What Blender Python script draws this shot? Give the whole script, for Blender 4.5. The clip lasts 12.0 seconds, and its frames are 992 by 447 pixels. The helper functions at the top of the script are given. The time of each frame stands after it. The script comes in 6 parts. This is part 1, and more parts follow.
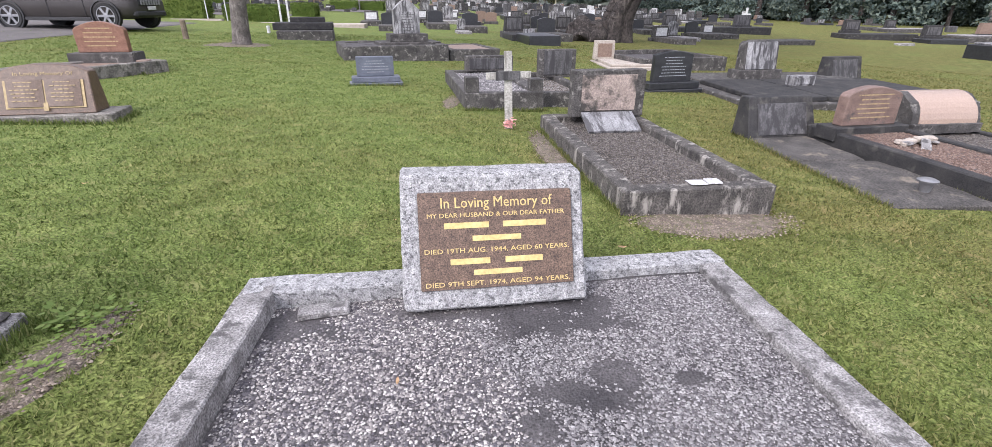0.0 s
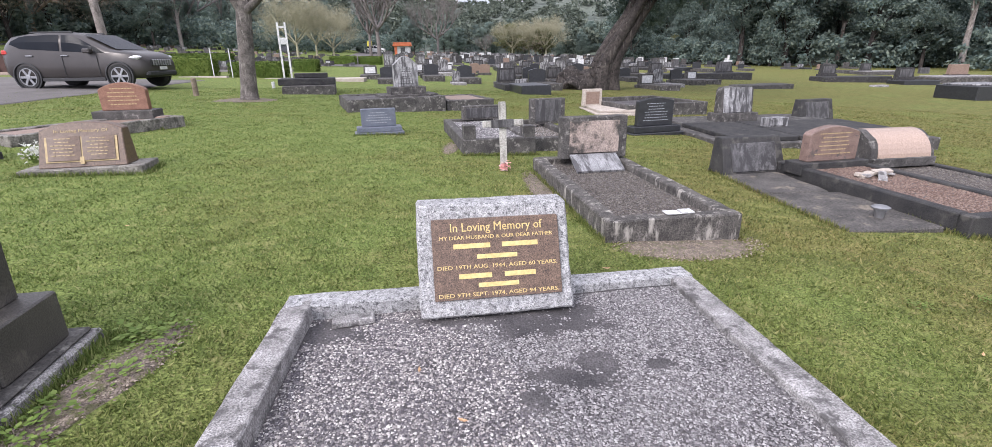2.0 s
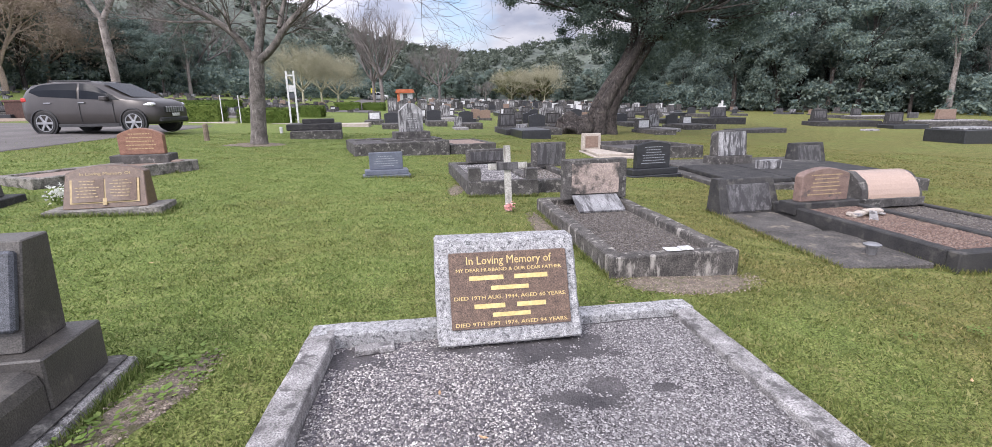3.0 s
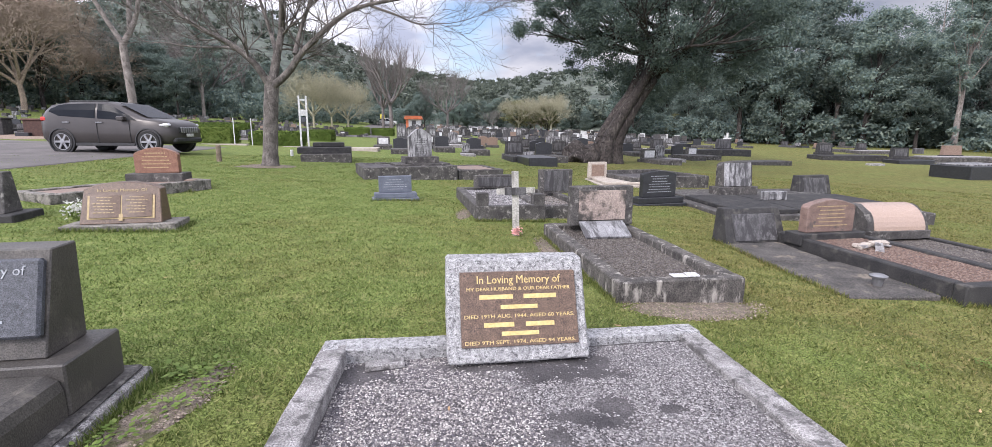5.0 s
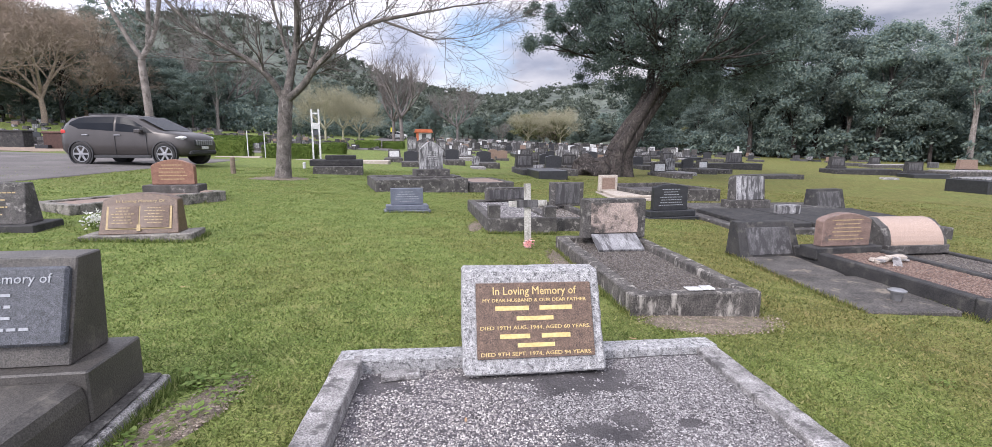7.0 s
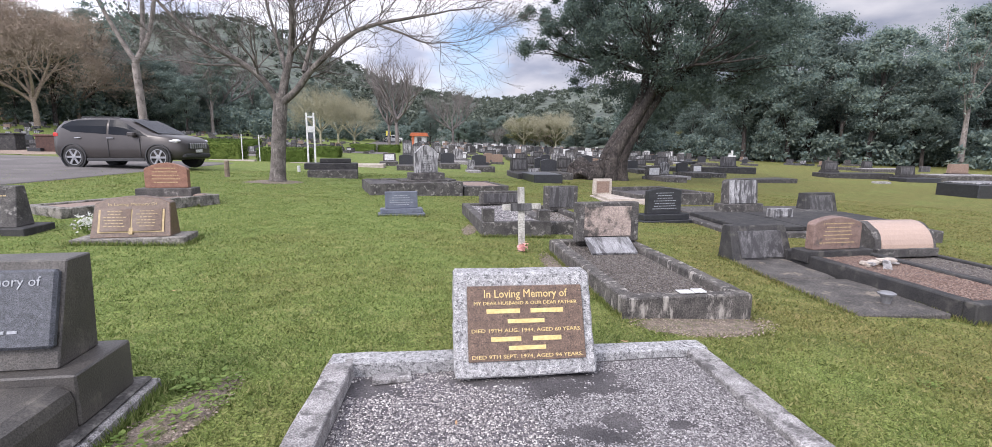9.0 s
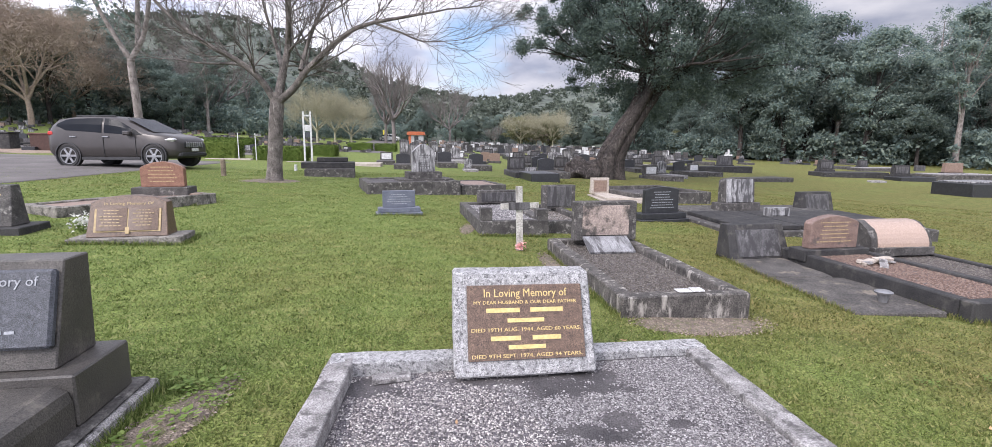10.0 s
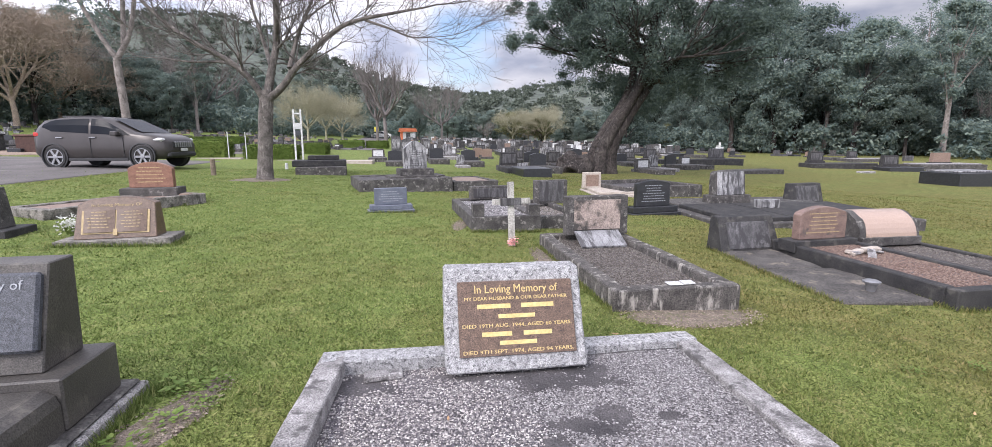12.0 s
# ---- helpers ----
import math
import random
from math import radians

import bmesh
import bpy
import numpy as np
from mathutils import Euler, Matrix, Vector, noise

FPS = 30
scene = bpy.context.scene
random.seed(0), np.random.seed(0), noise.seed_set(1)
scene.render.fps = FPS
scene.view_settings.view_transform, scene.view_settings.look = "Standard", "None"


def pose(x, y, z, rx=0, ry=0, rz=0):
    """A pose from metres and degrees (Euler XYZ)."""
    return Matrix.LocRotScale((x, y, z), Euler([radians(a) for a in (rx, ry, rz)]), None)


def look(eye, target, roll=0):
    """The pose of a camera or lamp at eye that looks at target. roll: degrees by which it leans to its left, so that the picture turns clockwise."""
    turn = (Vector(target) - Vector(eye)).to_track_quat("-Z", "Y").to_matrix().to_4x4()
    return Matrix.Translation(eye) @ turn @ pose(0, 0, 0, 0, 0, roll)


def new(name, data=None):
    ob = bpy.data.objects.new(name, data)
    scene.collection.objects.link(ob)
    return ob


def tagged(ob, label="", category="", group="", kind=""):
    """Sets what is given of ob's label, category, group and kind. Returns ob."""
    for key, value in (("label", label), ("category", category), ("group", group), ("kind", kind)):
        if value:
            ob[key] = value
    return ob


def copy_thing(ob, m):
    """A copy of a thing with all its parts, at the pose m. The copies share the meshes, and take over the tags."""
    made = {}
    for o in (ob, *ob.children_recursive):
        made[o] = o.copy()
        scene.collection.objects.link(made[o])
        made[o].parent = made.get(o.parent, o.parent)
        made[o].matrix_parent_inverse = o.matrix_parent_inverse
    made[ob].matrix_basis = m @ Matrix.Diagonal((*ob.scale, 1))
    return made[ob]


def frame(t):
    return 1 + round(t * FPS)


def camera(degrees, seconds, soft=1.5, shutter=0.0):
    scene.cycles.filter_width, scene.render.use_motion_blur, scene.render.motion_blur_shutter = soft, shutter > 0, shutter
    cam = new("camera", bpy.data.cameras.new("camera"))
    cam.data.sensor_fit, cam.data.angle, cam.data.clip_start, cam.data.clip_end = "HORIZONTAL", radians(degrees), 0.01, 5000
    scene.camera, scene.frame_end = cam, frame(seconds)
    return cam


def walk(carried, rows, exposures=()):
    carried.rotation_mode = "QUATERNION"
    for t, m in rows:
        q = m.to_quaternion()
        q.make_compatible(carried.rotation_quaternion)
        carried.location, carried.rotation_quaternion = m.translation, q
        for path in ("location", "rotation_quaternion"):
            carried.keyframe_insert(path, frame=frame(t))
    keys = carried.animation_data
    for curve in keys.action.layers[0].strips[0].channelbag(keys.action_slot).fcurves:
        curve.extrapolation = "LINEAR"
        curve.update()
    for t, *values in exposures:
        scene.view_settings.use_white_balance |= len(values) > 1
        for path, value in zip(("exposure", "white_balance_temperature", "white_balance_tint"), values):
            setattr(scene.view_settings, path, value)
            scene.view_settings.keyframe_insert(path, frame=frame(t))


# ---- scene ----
cam = camera(90.0, 12.0, 0.75)
PATH = [
    (0, pose(0.124, 0.732, 1.269, 66.19, -0.35, 0.74)),
    (0.1, pose(0.126, 0.479, 1.304, 67.77, -0.06, 0.47)),
    (0.2, pose(0.127, 0.385, 1.318, 68.36, 0.05, 0.37)),
    (0.3, pose(0.127, 0.355, 1.322, 68.55, 0.08, 0.34)),
    (0.5, pose(0.127, 0.355, 1.322, 68.55, 0.08, 0.34)),
    (1, pose(0.128, 0.350, 1.325, 68.72, 0.33, 0.08)),
    (1.5, pose(0.130, 0.339, 1.326, 69.36, 0.46, -0.04)),
    (2, pose(0.113, 0.293, 1.330, 71.35, 0.76, -0.07)),
    (2.5, pose(0.060, 0.194, 1.336, 74.31, 0.92, -0.20)),
    (3, pose(0.044, 0.097, 1.346, 76.24, 0.86, -0.12)),
    (5, pose(0.009, 0.023, 1.328, 79.33, -0.24, 0.66)),
    (5.5, pose(0.006, 0.013, 1.321, 79.77, -0.36, 0.93)),
    (6, pose(-0.010, 0.012, 1.320, 80.23, -0.38, 1.26)),
    (6.5, pose(-0.019, -0.000, 1.323, 80.54, -0.39, 1.68)),
    (7, pose(-0.031, 0.011, 1.320, 80.82, -0.33, 1.72)),
    (9, pose(-0.007, -0.002, 1.320, 81.24, -0.42, 1.22)),
    (9.5, pose(-0.012, -0.003, 1.318, 81.36, -0.45, 1.02)),
    (10, pose(-0.022, 0.001, 1.321, 81.12, -0.45, 0.87)),
    (10.5, pose(-0.022, 0.003, 1.323, 81.08, -0.42, 0.64)),
    (11, pose(-0.006, 0.006, 1.328, 80.92, -0.10, 0.43)),
    (11.5, pose(0.004, 0.004, 1.324, 80.78, 0.16, 0.19)),
    (12, pose(0.000, 0.000, 1.323, 80.63, 0.28, -0.00)),
]
walk(cam, PATH, [(0.0, 0.32, 6280, 18), (12.0, 0.32, 6280, 18)])

# ---- light ----
world = bpy.data.worlds.new("sky")
scene.world = world
world.use_nodes = True


def build_sky():
    nt = world.node_tree
    nt.nodes.clear()
    out = nt.nodes.new("ShaderNodeOutputWorld")
    bg = nt.nodes.new("ShaderNodeBackground")
    sky = nt.nodes.new("ShaderNodeTexSky")
    sky.sky_type = "NISHITA"
    sky.sun_disc = False
    sky.sun_elevation = radians(SUN_UP)
    sky.sun_rotation = radians(SUN_TURN)
    sky.air_density, sky.dust_density, sky.ozone_density = 1.0, 1.5, 1.5
    # broken cloud cover: two scales of noise over the sphere of directions
    tc = nt.nodes.new("ShaderNodeTexCoord")
    mp = nt.nodes.new("ShaderNodeMapping")
    mp.inputs["Scale"].default_value = (1.0, 1.0, 2.6)
    mp.inputs["Location"].default_value = (0.35, 0.2, 0.12)
    n1 = nt.nodes.new("ShaderNodeTexNoise")
    n1.inputs["Scale"].default_value = 3.2
    n1.inputs["Detail"].default_value = 9
    n1.inputs["Roughness"].default_value = 0.55
    n2 = nt.nodes.new("ShaderNodeTexNoise")
    n2.inputs["Scale"].default_value = 5.5
    n2.inputs["Detail"].default_value = 6
    r1 = nt.nodes.new("ShaderNodeValToRGB")
    r1.color_ramp.elements[0].position, r1.color_ramp.elements[1].position = 0.26, 0.40
    r2 = nt.nodes.new("ShaderNodeValToRGB")
    r2.color_ramp.elements[0].position, r2.color_ramp.elements[1].position = 0.40, 0.62
    r2.color_ramp.elements[0].color = (5.0, 5.5, 6.7, 1)
    r2.color_ramp.elements[1].color = (10.0, 10.1, 10.4, 1)
    mix = nt.nodes.new("ShaderNodeMix")
    mix.data_type = "RGBA"
    L = nt.links.new
    # a torn blue gap in the cloud straight over the valley
    dist = nt.nodes.new("ShaderNodeVectorMath")
    dist.operation = "DISTANCE"
    L(tc.outputs["Generated"], dist.inputs[0])
    dist.inputs[1].default_value = (-0.068, 0.982, 0.178)
    rag = nt.nodes.new("ShaderNodeMath")
    rag.operation = "MULTIPLY_ADD"
    rag.inputs[1].default_value = -0.42
    L(n1.outputs[0], rag.inputs[0])
    L(dist.outputs["Value"], rag.inputs[2])
    gap = nt.nodes.new("ShaderNodeMapRange")
    gap.inputs[1].default_value, gap.inputs[2].default_value = -0.19, -0.11
    L(rag.outputs[0], gap.inputs[0])
    both = nt.nodes.new("ShaderNodeMath")
    both.operation = "MULTIPLY"
    L(tc.outputs["Generated"], mp.inputs["Vector"])
    L(mp.outputs[0], n1.inputs["Vector"])
    L(mp.outputs[0], n2.inputs["Vector"])
    L(n1.outputs[0], r1.inputs[0])
    L(n2.outputs[0], r2.inputs[0])
    L(r1.outputs[0], both.inputs[0])
    L(gap.outputs[0], both.inputs[1])
    L(both.outputs[0], mix.inputs[0])
    L(sky.outputs[0], mix.inputs[6])
    # cloud is brighter towards the sun's side
    dot = nt.nodes.new("ShaderNodeVectorMath")
    dot.operation = "DOT_PRODUCT"
    dot.inputs[1].default_value = (-0.45, -0.64, 0.61)
    L(tc.outputs["Generated"], dot.inputs[0])
    lift = nt.nodes.new("ShaderNodeMapRange")
    lift.inputs[1].default_value, lift.inputs[2].default_value = -0.8, 1.0
    lift.inputs[3].default_value, lift.inputs[4].default_value = 0.25, 2.0
    L(dot.outputs["Value"], lift.inputs[0])
    lit = nt.nodes.new("ShaderNodeVectorMath")
    lit.operation = "SCALE"
    L(r2.outputs[0], lit.inputs[0])
    L(lift.outputs[0], lit.inputs["Scale"])
    L(lit.outputs[0], mix.inputs[7])
    L(mix.outputs[2], bg.inputs["Color"])
    bg.inputs["Strength"].default_value = SKY
    L(bg.outputs[0], out.inputs["Surface"])


SUN_UP, SUN_TURN, SKY = 38, -145, 0.15
build_sky()
sun = new("sun", bpy.data.lights.new("sun", "SUN"))
sun.data.energy, sun.data.angle, sun.data.color = 2.5, radians(14), (1.0, 0.95, 0.87)
sun.matrix_world = look((-45, -64, 61), (0, 0, 0))

# ---- materials ----


def mat(name, cols, scale=6.0, rough=0.85, bump=0.3, fine=60.0, metal=0.0, stain=None, stain_at=0.55, stain_scale=2.5, per=None, coords="Object", spec=0.4, fine_mix=0.35, streak=None):
    """Two-scale noise colour, an optional stain with an uneven edge, fine bump; per: 'object' or 'island' tone variation."""
    m = bpy.data.materials.new(name)
    m.use_nodes = True
    nt = m.node_tree
    N, L = nt.nodes, nt.links.new
    b = N["Principled BSDF"]
    tc = N.new("ShaderNodeTexCoord")
    src = tc.outputs[coords]
    n1 = N.new("ShaderNodeTexNoise")
    n1.inputs["Scale"].default_value, n1.inputs["Detail"].default_value = scale, 6
    L(src, n1.inputs["Vector"])
    ramp = N.new("ShaderNodeValToRGB")
    els = ramp.color_ramp.elements
    els[0].position, els[1].position = 0.3, 0.7
    els[0].color, els[1].color = (*cols[0], 1), (*cols[-1], 1)
    if len(cols) > 2:
        e = els.new(0.5)
        e.color = (*cols[1], 1)
    L(n1.outputs[0], ramp.inputs[0])
    n2 = N.new("ShaderNodeTexNoise")
    n2.inputs["Scale"].default_value, n2.inputs["Detail"].default_value = fine, 3
    L(src, n2.inputs["Vector"])
    mr = N.new("ShaderNodeMapRange")
    mr.inputs[1].default_value, mr.inputs[2].default_value = 0.3, 0.7
    mr.inputs[3].default_value, mr.inputs[4].default_value = 1 - fine_mix, 1 + fine_mix
    L(n2.outputs[0], mr.inputs[0])
    mul = N.new("ShaderNodeMix")
    mul.data_type, mul.blend_type = "RGBA", "MULTIPLY"
    mul.inputs[0].default_value = 1.0
    L(ramp.outputs[0], mul.inputs[6])
    L(mr.outputs[0], mul.inputs[7])
    col = mul.outputs[2]
    if stain:
        n3 = N.new("ShaderNodeTexNoise")
        n3.inputs["Scale"].default_value, n3.inputs["Detail"].default_value, n3.inputs["Roughness"].default_value = stain_scale, 9, 0.68
        mp = N.new("ShaderNodeMapping")
        mp.inputs["Location"].default_value = (3.1, 7.7, 1.3)
        if streak:
            mp.inputs["Scale"].default_value = streak
        L(src, mp.inputs["Vector"])
        L(mp.outputs[0], n3.inputs["Vector"])
        r3 = N.new("ShaderNodeValToRGB")
        r3.color_ramp.elements[0].position, r3.color_ramp.elements[1].position = stain_at - 0.05, stain_at + 0.05
        L(n3.outputs[0], r3.inputs[0])
        mx = N.new("ShaderNodeMix")
        mx.data_type = "RGBA"
        L(r3.outputs[0], mx.inputs[0])
        L(col, mx.inputs[6])
        mx.inputs[7].default_value = (*stain, 1)
        col = mx.outputs[2]
    if per:
        if per == "island":
            g = N.new("ShaderNodeNewGeometry")
            rnd = g.outputs["Random Per Island"]
        else:
            g = N.new("ShaderNodeObjectInfo")
            rnd = g.outputs["Random"]
        m2 = N.new("ShaderNodeMapRange")
        m2.inputs[3].default_value, m2.inputs[4].default_value = 0.6, 1.35
        L(rnd, m2.inputs[0])
        mm = N.new("ShaderNodeMix")
        mm.data_type, mm.blend_type = "RGBA", "MULTIPLY"
        mm.inputs[0].default_value = 1.0
        L(col, mm.inputs[6])
        L(m2.outputs[0], mm.inputs[7])
        col = mm.outputs[2]
    L(col, b.inputs["Base Color"])
    b.inputs["Roughness"].default_value, b.inputs["Metallic"].default_value = rough, metal
    b.inputs["Specular IOR Level"].default_value = spec
    if bump:
        bp = N.new("ShaderNodeBump")
        bp.inputs["Strength"].default_value, bp.inputs["Distance"].default_value = bump, 0.01
        L(n2.outputs[0], bp.inputs["Height"])
        L(bp.outputs[0], b.inputs["Normal"])
    return m


def island_ramp(name, cols, rough=0.8, trans=0.0):
    """Each loose piece takes its own tone from the ramp."""
    m = bpy.data.materials.new(name)
    m.use_nodes = True
    N, L = m.node_tree.nodes, m.node_tree.links.new
    b = N["Principled BSDF"]
    g = N.new("ShaderNodeNewGeometry")
    r = N.new("ShaderNodeValToRGB")
    r.color_ramp.interpolation = "LINEAR"
    els = r.color_ramp.elements
    els[0].color, els[1].color = (*cols[0], 1), (*cols[-1], 1)
    for i, c in enumerate(cols[1:-1], 1):
        e = els.new(i / (len(cols) - 1))
        e.color = (*c, 1)
    L(g.outputs["Random Per Island"], r.inputs[0])
    o = N.new("ShaderNodeObjectInfo")
    mr = N.new("ShaderNodeMapRange")
    mr.inputs[3].default_value, mr.inputs[4].default_value = 0.75, 1.25
    L(o.outputs["Random"], mr.inputs[0])
    mm = N.new("ShaderNodeMix")
    mm.data_type, mm.blend_type = "RGBA", "MULTIPLY"
    mm.inputs[0].default_value = 1.0
    L(r.outputs[0], mm.inputs[6])
    L(mr.outputs[0], mm.inputs[7])
    L(mm.outputs[2], b.inputs["Base Color"])
    b.inputs["Roughness"].default_value = rough
    b.inputs["Specular IOR Level"].default_value = 0.15
    if trans:
        b.inputs["Transmission Weight"].default_value = 0
        t = N.new("ShaderNodeBsdfTranslucent")
        L(mm.outputs[2], t.inputs["Color"])
        ms = N.new("ShaderNodeMixShader")
        ms.inputs[0].default_value = trans
        L(b.outputs[0], ms.inputs[1])
        L(t.outputs[0], ms.inputs[2])
        L(ms.outputs[0], N["Material Output"].inputs["Surface"])
    return m


def lawn_tone(m, green, dry):
    """Multiplies a lawn material by slow patches: fresh green in the hollow, drier and yellower on the slope to the east."""
    N, L = m.node_tree.nodes, m.node_tree.links.new
    b = N["Principled BSDF"]
    src = b.inputs["Base Color"].links[0].from_socket
    tc = N.new("ShaderNodeTexCoord")
    n = N.new("ShaderNodeTexNoise")
    n.inputs["Scale"].default_value, n.inputs["Detail"].default_value, n.inputs["Roughness"].default_value = 0.55, 7, 0.62
    L(tc.outputs["Object"], n.inputs["Vector"])
    sep = N.new("ShaderNodeSeparateXYZ")
    L(tc.outputs["Object"], sep.inputs[0])
    slope = N.new("ShaderNodeMapRange")
    slope.inputs[1].default_value, slope.inputs[2].default_value = -3.0, 4.0
    slope.inputs[3].default_value, slope.inputs[4].default_value = -0.16, 0.16
    L(sep.outputs[0], slope.inputs[0])
    add = N.new("ShaderNodeMath")
    L(n.outputs[0], add.inputs[0])
    L(slope.outputs[0], add.inputs[1])
    ramp = N.new("ShaderNodeValToRGB")
    ramp.color_ramp.elements[0].position, ramp.color_ramp.elements[1].position = 0.34, 0.68
    ramp.color_ramp.elements[0].color, ramp.color_ramp.elements[1].color = (*green, 1), (*dry, 1)
    L(add.outputs[0], ramp.inputs[0])
    mul = N.new("ShaderNodeMix")
    mul.data_type, mul.blend_type = "RGBA", "MULTIPLY"
    mul.inputs[0].default_value = 1.0
    L(src, mul.inputs[6])
    L(ramp.outputs[0], mul.inputs[7])
    for link in list(src.links):
        if link.to_node != mul:
            L(mul.outputs[2], link.to_socket)
    return m


GREEN, DRY = (1.13, 1.26, 1.0), (1.12, 0.97, 0.88)
M_TURF = lawn_tone(mat("mown_turf", [(0.074, 0.090, 0.032), (0.104, 0.121, 0.043), (0.138, 0.146, 0.058)], scale=5.0, rough=0.95, bump=1.0, fine=75, stain=(0.165, 0.158, 0.075), stain_at=0.61, stain_scale=7, spec=0.1, fine_mix=0.7), GREEN, DRY)
M_BLADE = lawn_tone(island_ramp("grass_blade", [(0.048, 0.064, 0.021), (0.092, 0.115, 0.036), (0.130, 0.150, 0.053), (0.23, 0.215, 0.11)], 0.75, 0.3), GREEN, DRY)
M_WEED = island_ramp("weed_leaf", [(0.10, 0.16, 0.035), (0.19, 0.25, 0.07)], 0.6, 0.3)
M_SOIL = mat("bare_soil", [(0.105, 0.083, 0.066), (0.205, 0.165, 0.132)], 14, 0.95, 1.0, 120, stain=(0.105, 0.100, 0.050), stain_at=0.55, stain_scale=16, fine_mix=0.6)
M_ASPHALT = mat("asphalt", [(0.078, 0.070, 0.066), (0.125, 0.113, 0.106)], 0.8, 0.9, 0.5, 120, stain=(0.16, 0.15, 0.14), stain_at=0.62, stain_scale=0.7)
M_CONC = mat("weathered_concrete", [(0.15, 0.142, 0.138), (0.35, 0.335, 0.325)], 9, 0.9, 0.9, 150, stain=(0.085, 0.080, 0.078), stain_at=0.565, stain_scale=12, fine_mix=0.65)
M_OLDCONC = mat("old_mossy_concrete", [(0.105, 0.097, 0.085), (0.235, 0.218, 0.192)], 7, 0.92, 1.0, 60, stain=(0.050, 0.048, 0.038), stain_at=0.565, stain_scale=7, fine_mix=0.5)
M_LICHEN = mat("lichen_concrete", [(0.22, 0.218, 0.218), (0.42, 0.415, 0.41)], 30, 0.9, 0.9, 170, stain=(0.085, 0.085, 0.086), stain_at=0.57, stain_scale=55, fine_mix=0.55)
M_DARKCONC = mat("blackened_concrete", [(0.028, 0.026, 0.025), (0.085, 0.079, 0.073)], 6, 0.85, 0.8, 70, stain=(0.20, 0.19, 0.172), stain_at=0.605, stain_scale=11, fine_mix=0.45)
M_KERB = mat("lichened_black_kerb", [(0.032, 0.029, 0.027), (0.105, 0.096, 0.086)], 9, 0.9, 0.9, 80, stain=(0.29, 0.27, 0.24), stain_at=0.585, stain_scale=8, streak=(1.3, 1.3, 0.4), fine_mix=0.6)
M_STREAK = mat("streaked_marble", [(0.050, 0.048, 0.048), (0.115, 0.112, 0.112)], 5, 0.6, 0.3, 60, stain=(0.035, 0.033, 0.034), stain_at=0.50, stain_scale=3, streak=(5, 5, 0.5))
M_WSTREAK = mat("streaked_pale_marble", [(0.14, 0.138, 0.14), (0.36, 0.355, 0.35)], 6, 0.55, 0.3, 60, stain=(0.055, 0.053, 0.054), stain_at=0.51, stain_scale=3, streak=(5, 5, 0.7))
M_FADED = mat("faded_gilt", [(0.30, 0.22, 0.11), (0.42, 0.32, 0.17)], 30, 0.6, 0, 80, fine_mix=0.2)
M_TABLET = mat("rain_streaked_tablet", [(0.14, 0.14, 0.143), (0.28, 0.28, 0.283)], 6, 0.5, 0.3, 60, stain=(0.06, 0.058, 0.06), stain_at=0.53, stain_scale=3, streak=(5, 0.8, 5))
M_BLACK = mat("black_granite", [(0.018, 0.019, 0.021), (0.032, 0.033, 0.036)], 12, 0.32, 0.08, 200, fine_mix=0.4)
M_DKGRAN = mat("dark_granite", [(0.020, 0.020, 0.021), (0.046, 0.044, 0.042)], 6, 0.7, 0.35, 140, stain=(0.075, 0.07, 0.063), stain_at=0.6, stain_scale=5, fine_mix=0.5, spec=0.25)
M_MONU = mat("weathered_brown_black_granite", [(0.042, 0.039, 0.036), (0.086, 0.078, 0.069)], 3, 0.5, 0.3, 150, stain=(0.12, 0.108, 0.092), stain_at=0.62, stain_scale=6, fine_mix=0.5, spec=0.35)
M_SLAB = mat("stained_grey_slab", [(0.038, 0.035, 0.032), (0.090, 0.082, 0.074)], 4, 0.9, 0.9, 70, stain=(0.17, 0.145, 0.115), stain_at=0.61, stain_scale=5, fine_mix=0.6)
M_CRUMB = island_ramp("soil_crumb", [(0.07, 0.055, 0.042), (0.15, 0.12, 0.095), (0.28, 0.235, 0.19)], 0.95)
M_GREYGRAN = mat("speckled_grey_granite", [(0.036, 0.039, 0.046), (0.072, 0.076, 0.088)], 40, 0.5, 0.25, 260, fine_mix=0.8)
M_BLUEGRAN = mat("blue_grey_granite", [(0.075, 0.085, 0.11), (0.12, 0.13, 0.16)], 10, 0.5, 0.2, 140, fine_mix=0.4)
M_BROWN = mat("brown_granite", [(0.075, 0.047, 0.033), (0.135, 0.088, 0.060)], 30, 0.35, 0.2, 180, fine_mix=0.75)
M_REDGRAN = mat("red_granite", [(0.15, 0.072, 0.047), (0.23, 0.118, 0.078)], 14, 0.5, 0.2, 120, fine_mix=0.5)
M_TAN = mat("tan_granite", [(0.15, 0.10, 0.075), (0.22, 0.155, 0.118)], 14, 0.55, 0.2, 120, fine_mix=0.45)
M_ROSE = mat("mottled_rose_granite", [(0.125, 0.082, 0.066), (0.20, 0.138, 0.115)], 12, 0.55, 0.25, 120, stain=(0.06, 0.055, 0.05), stain_at=0.62, stain_scale=9, fine_mix=0.45)
M_PINK = mat("polished_pink_granite", [(0.27, 0.195, 0.150), (0.37, 0.275, 0.22)], 60, 0.22, 0.05, 150, fine_mix=0.3)
M_PEEL = mat("peeling_render", [(0.25, 0.20, 0.172), (0.35, 0.285, 0.245)], 6, 0.9, 0.6, 70, stain=(0.055, 0.05, 0.045), stain_at=0.535, stain_scale=2.4)
M_PALE = mat("pale_sandstone", [(0.29, 0.25, 0.21), (0.40, 0.355, 0.305)], 6, 0.8, 0.3, 80)
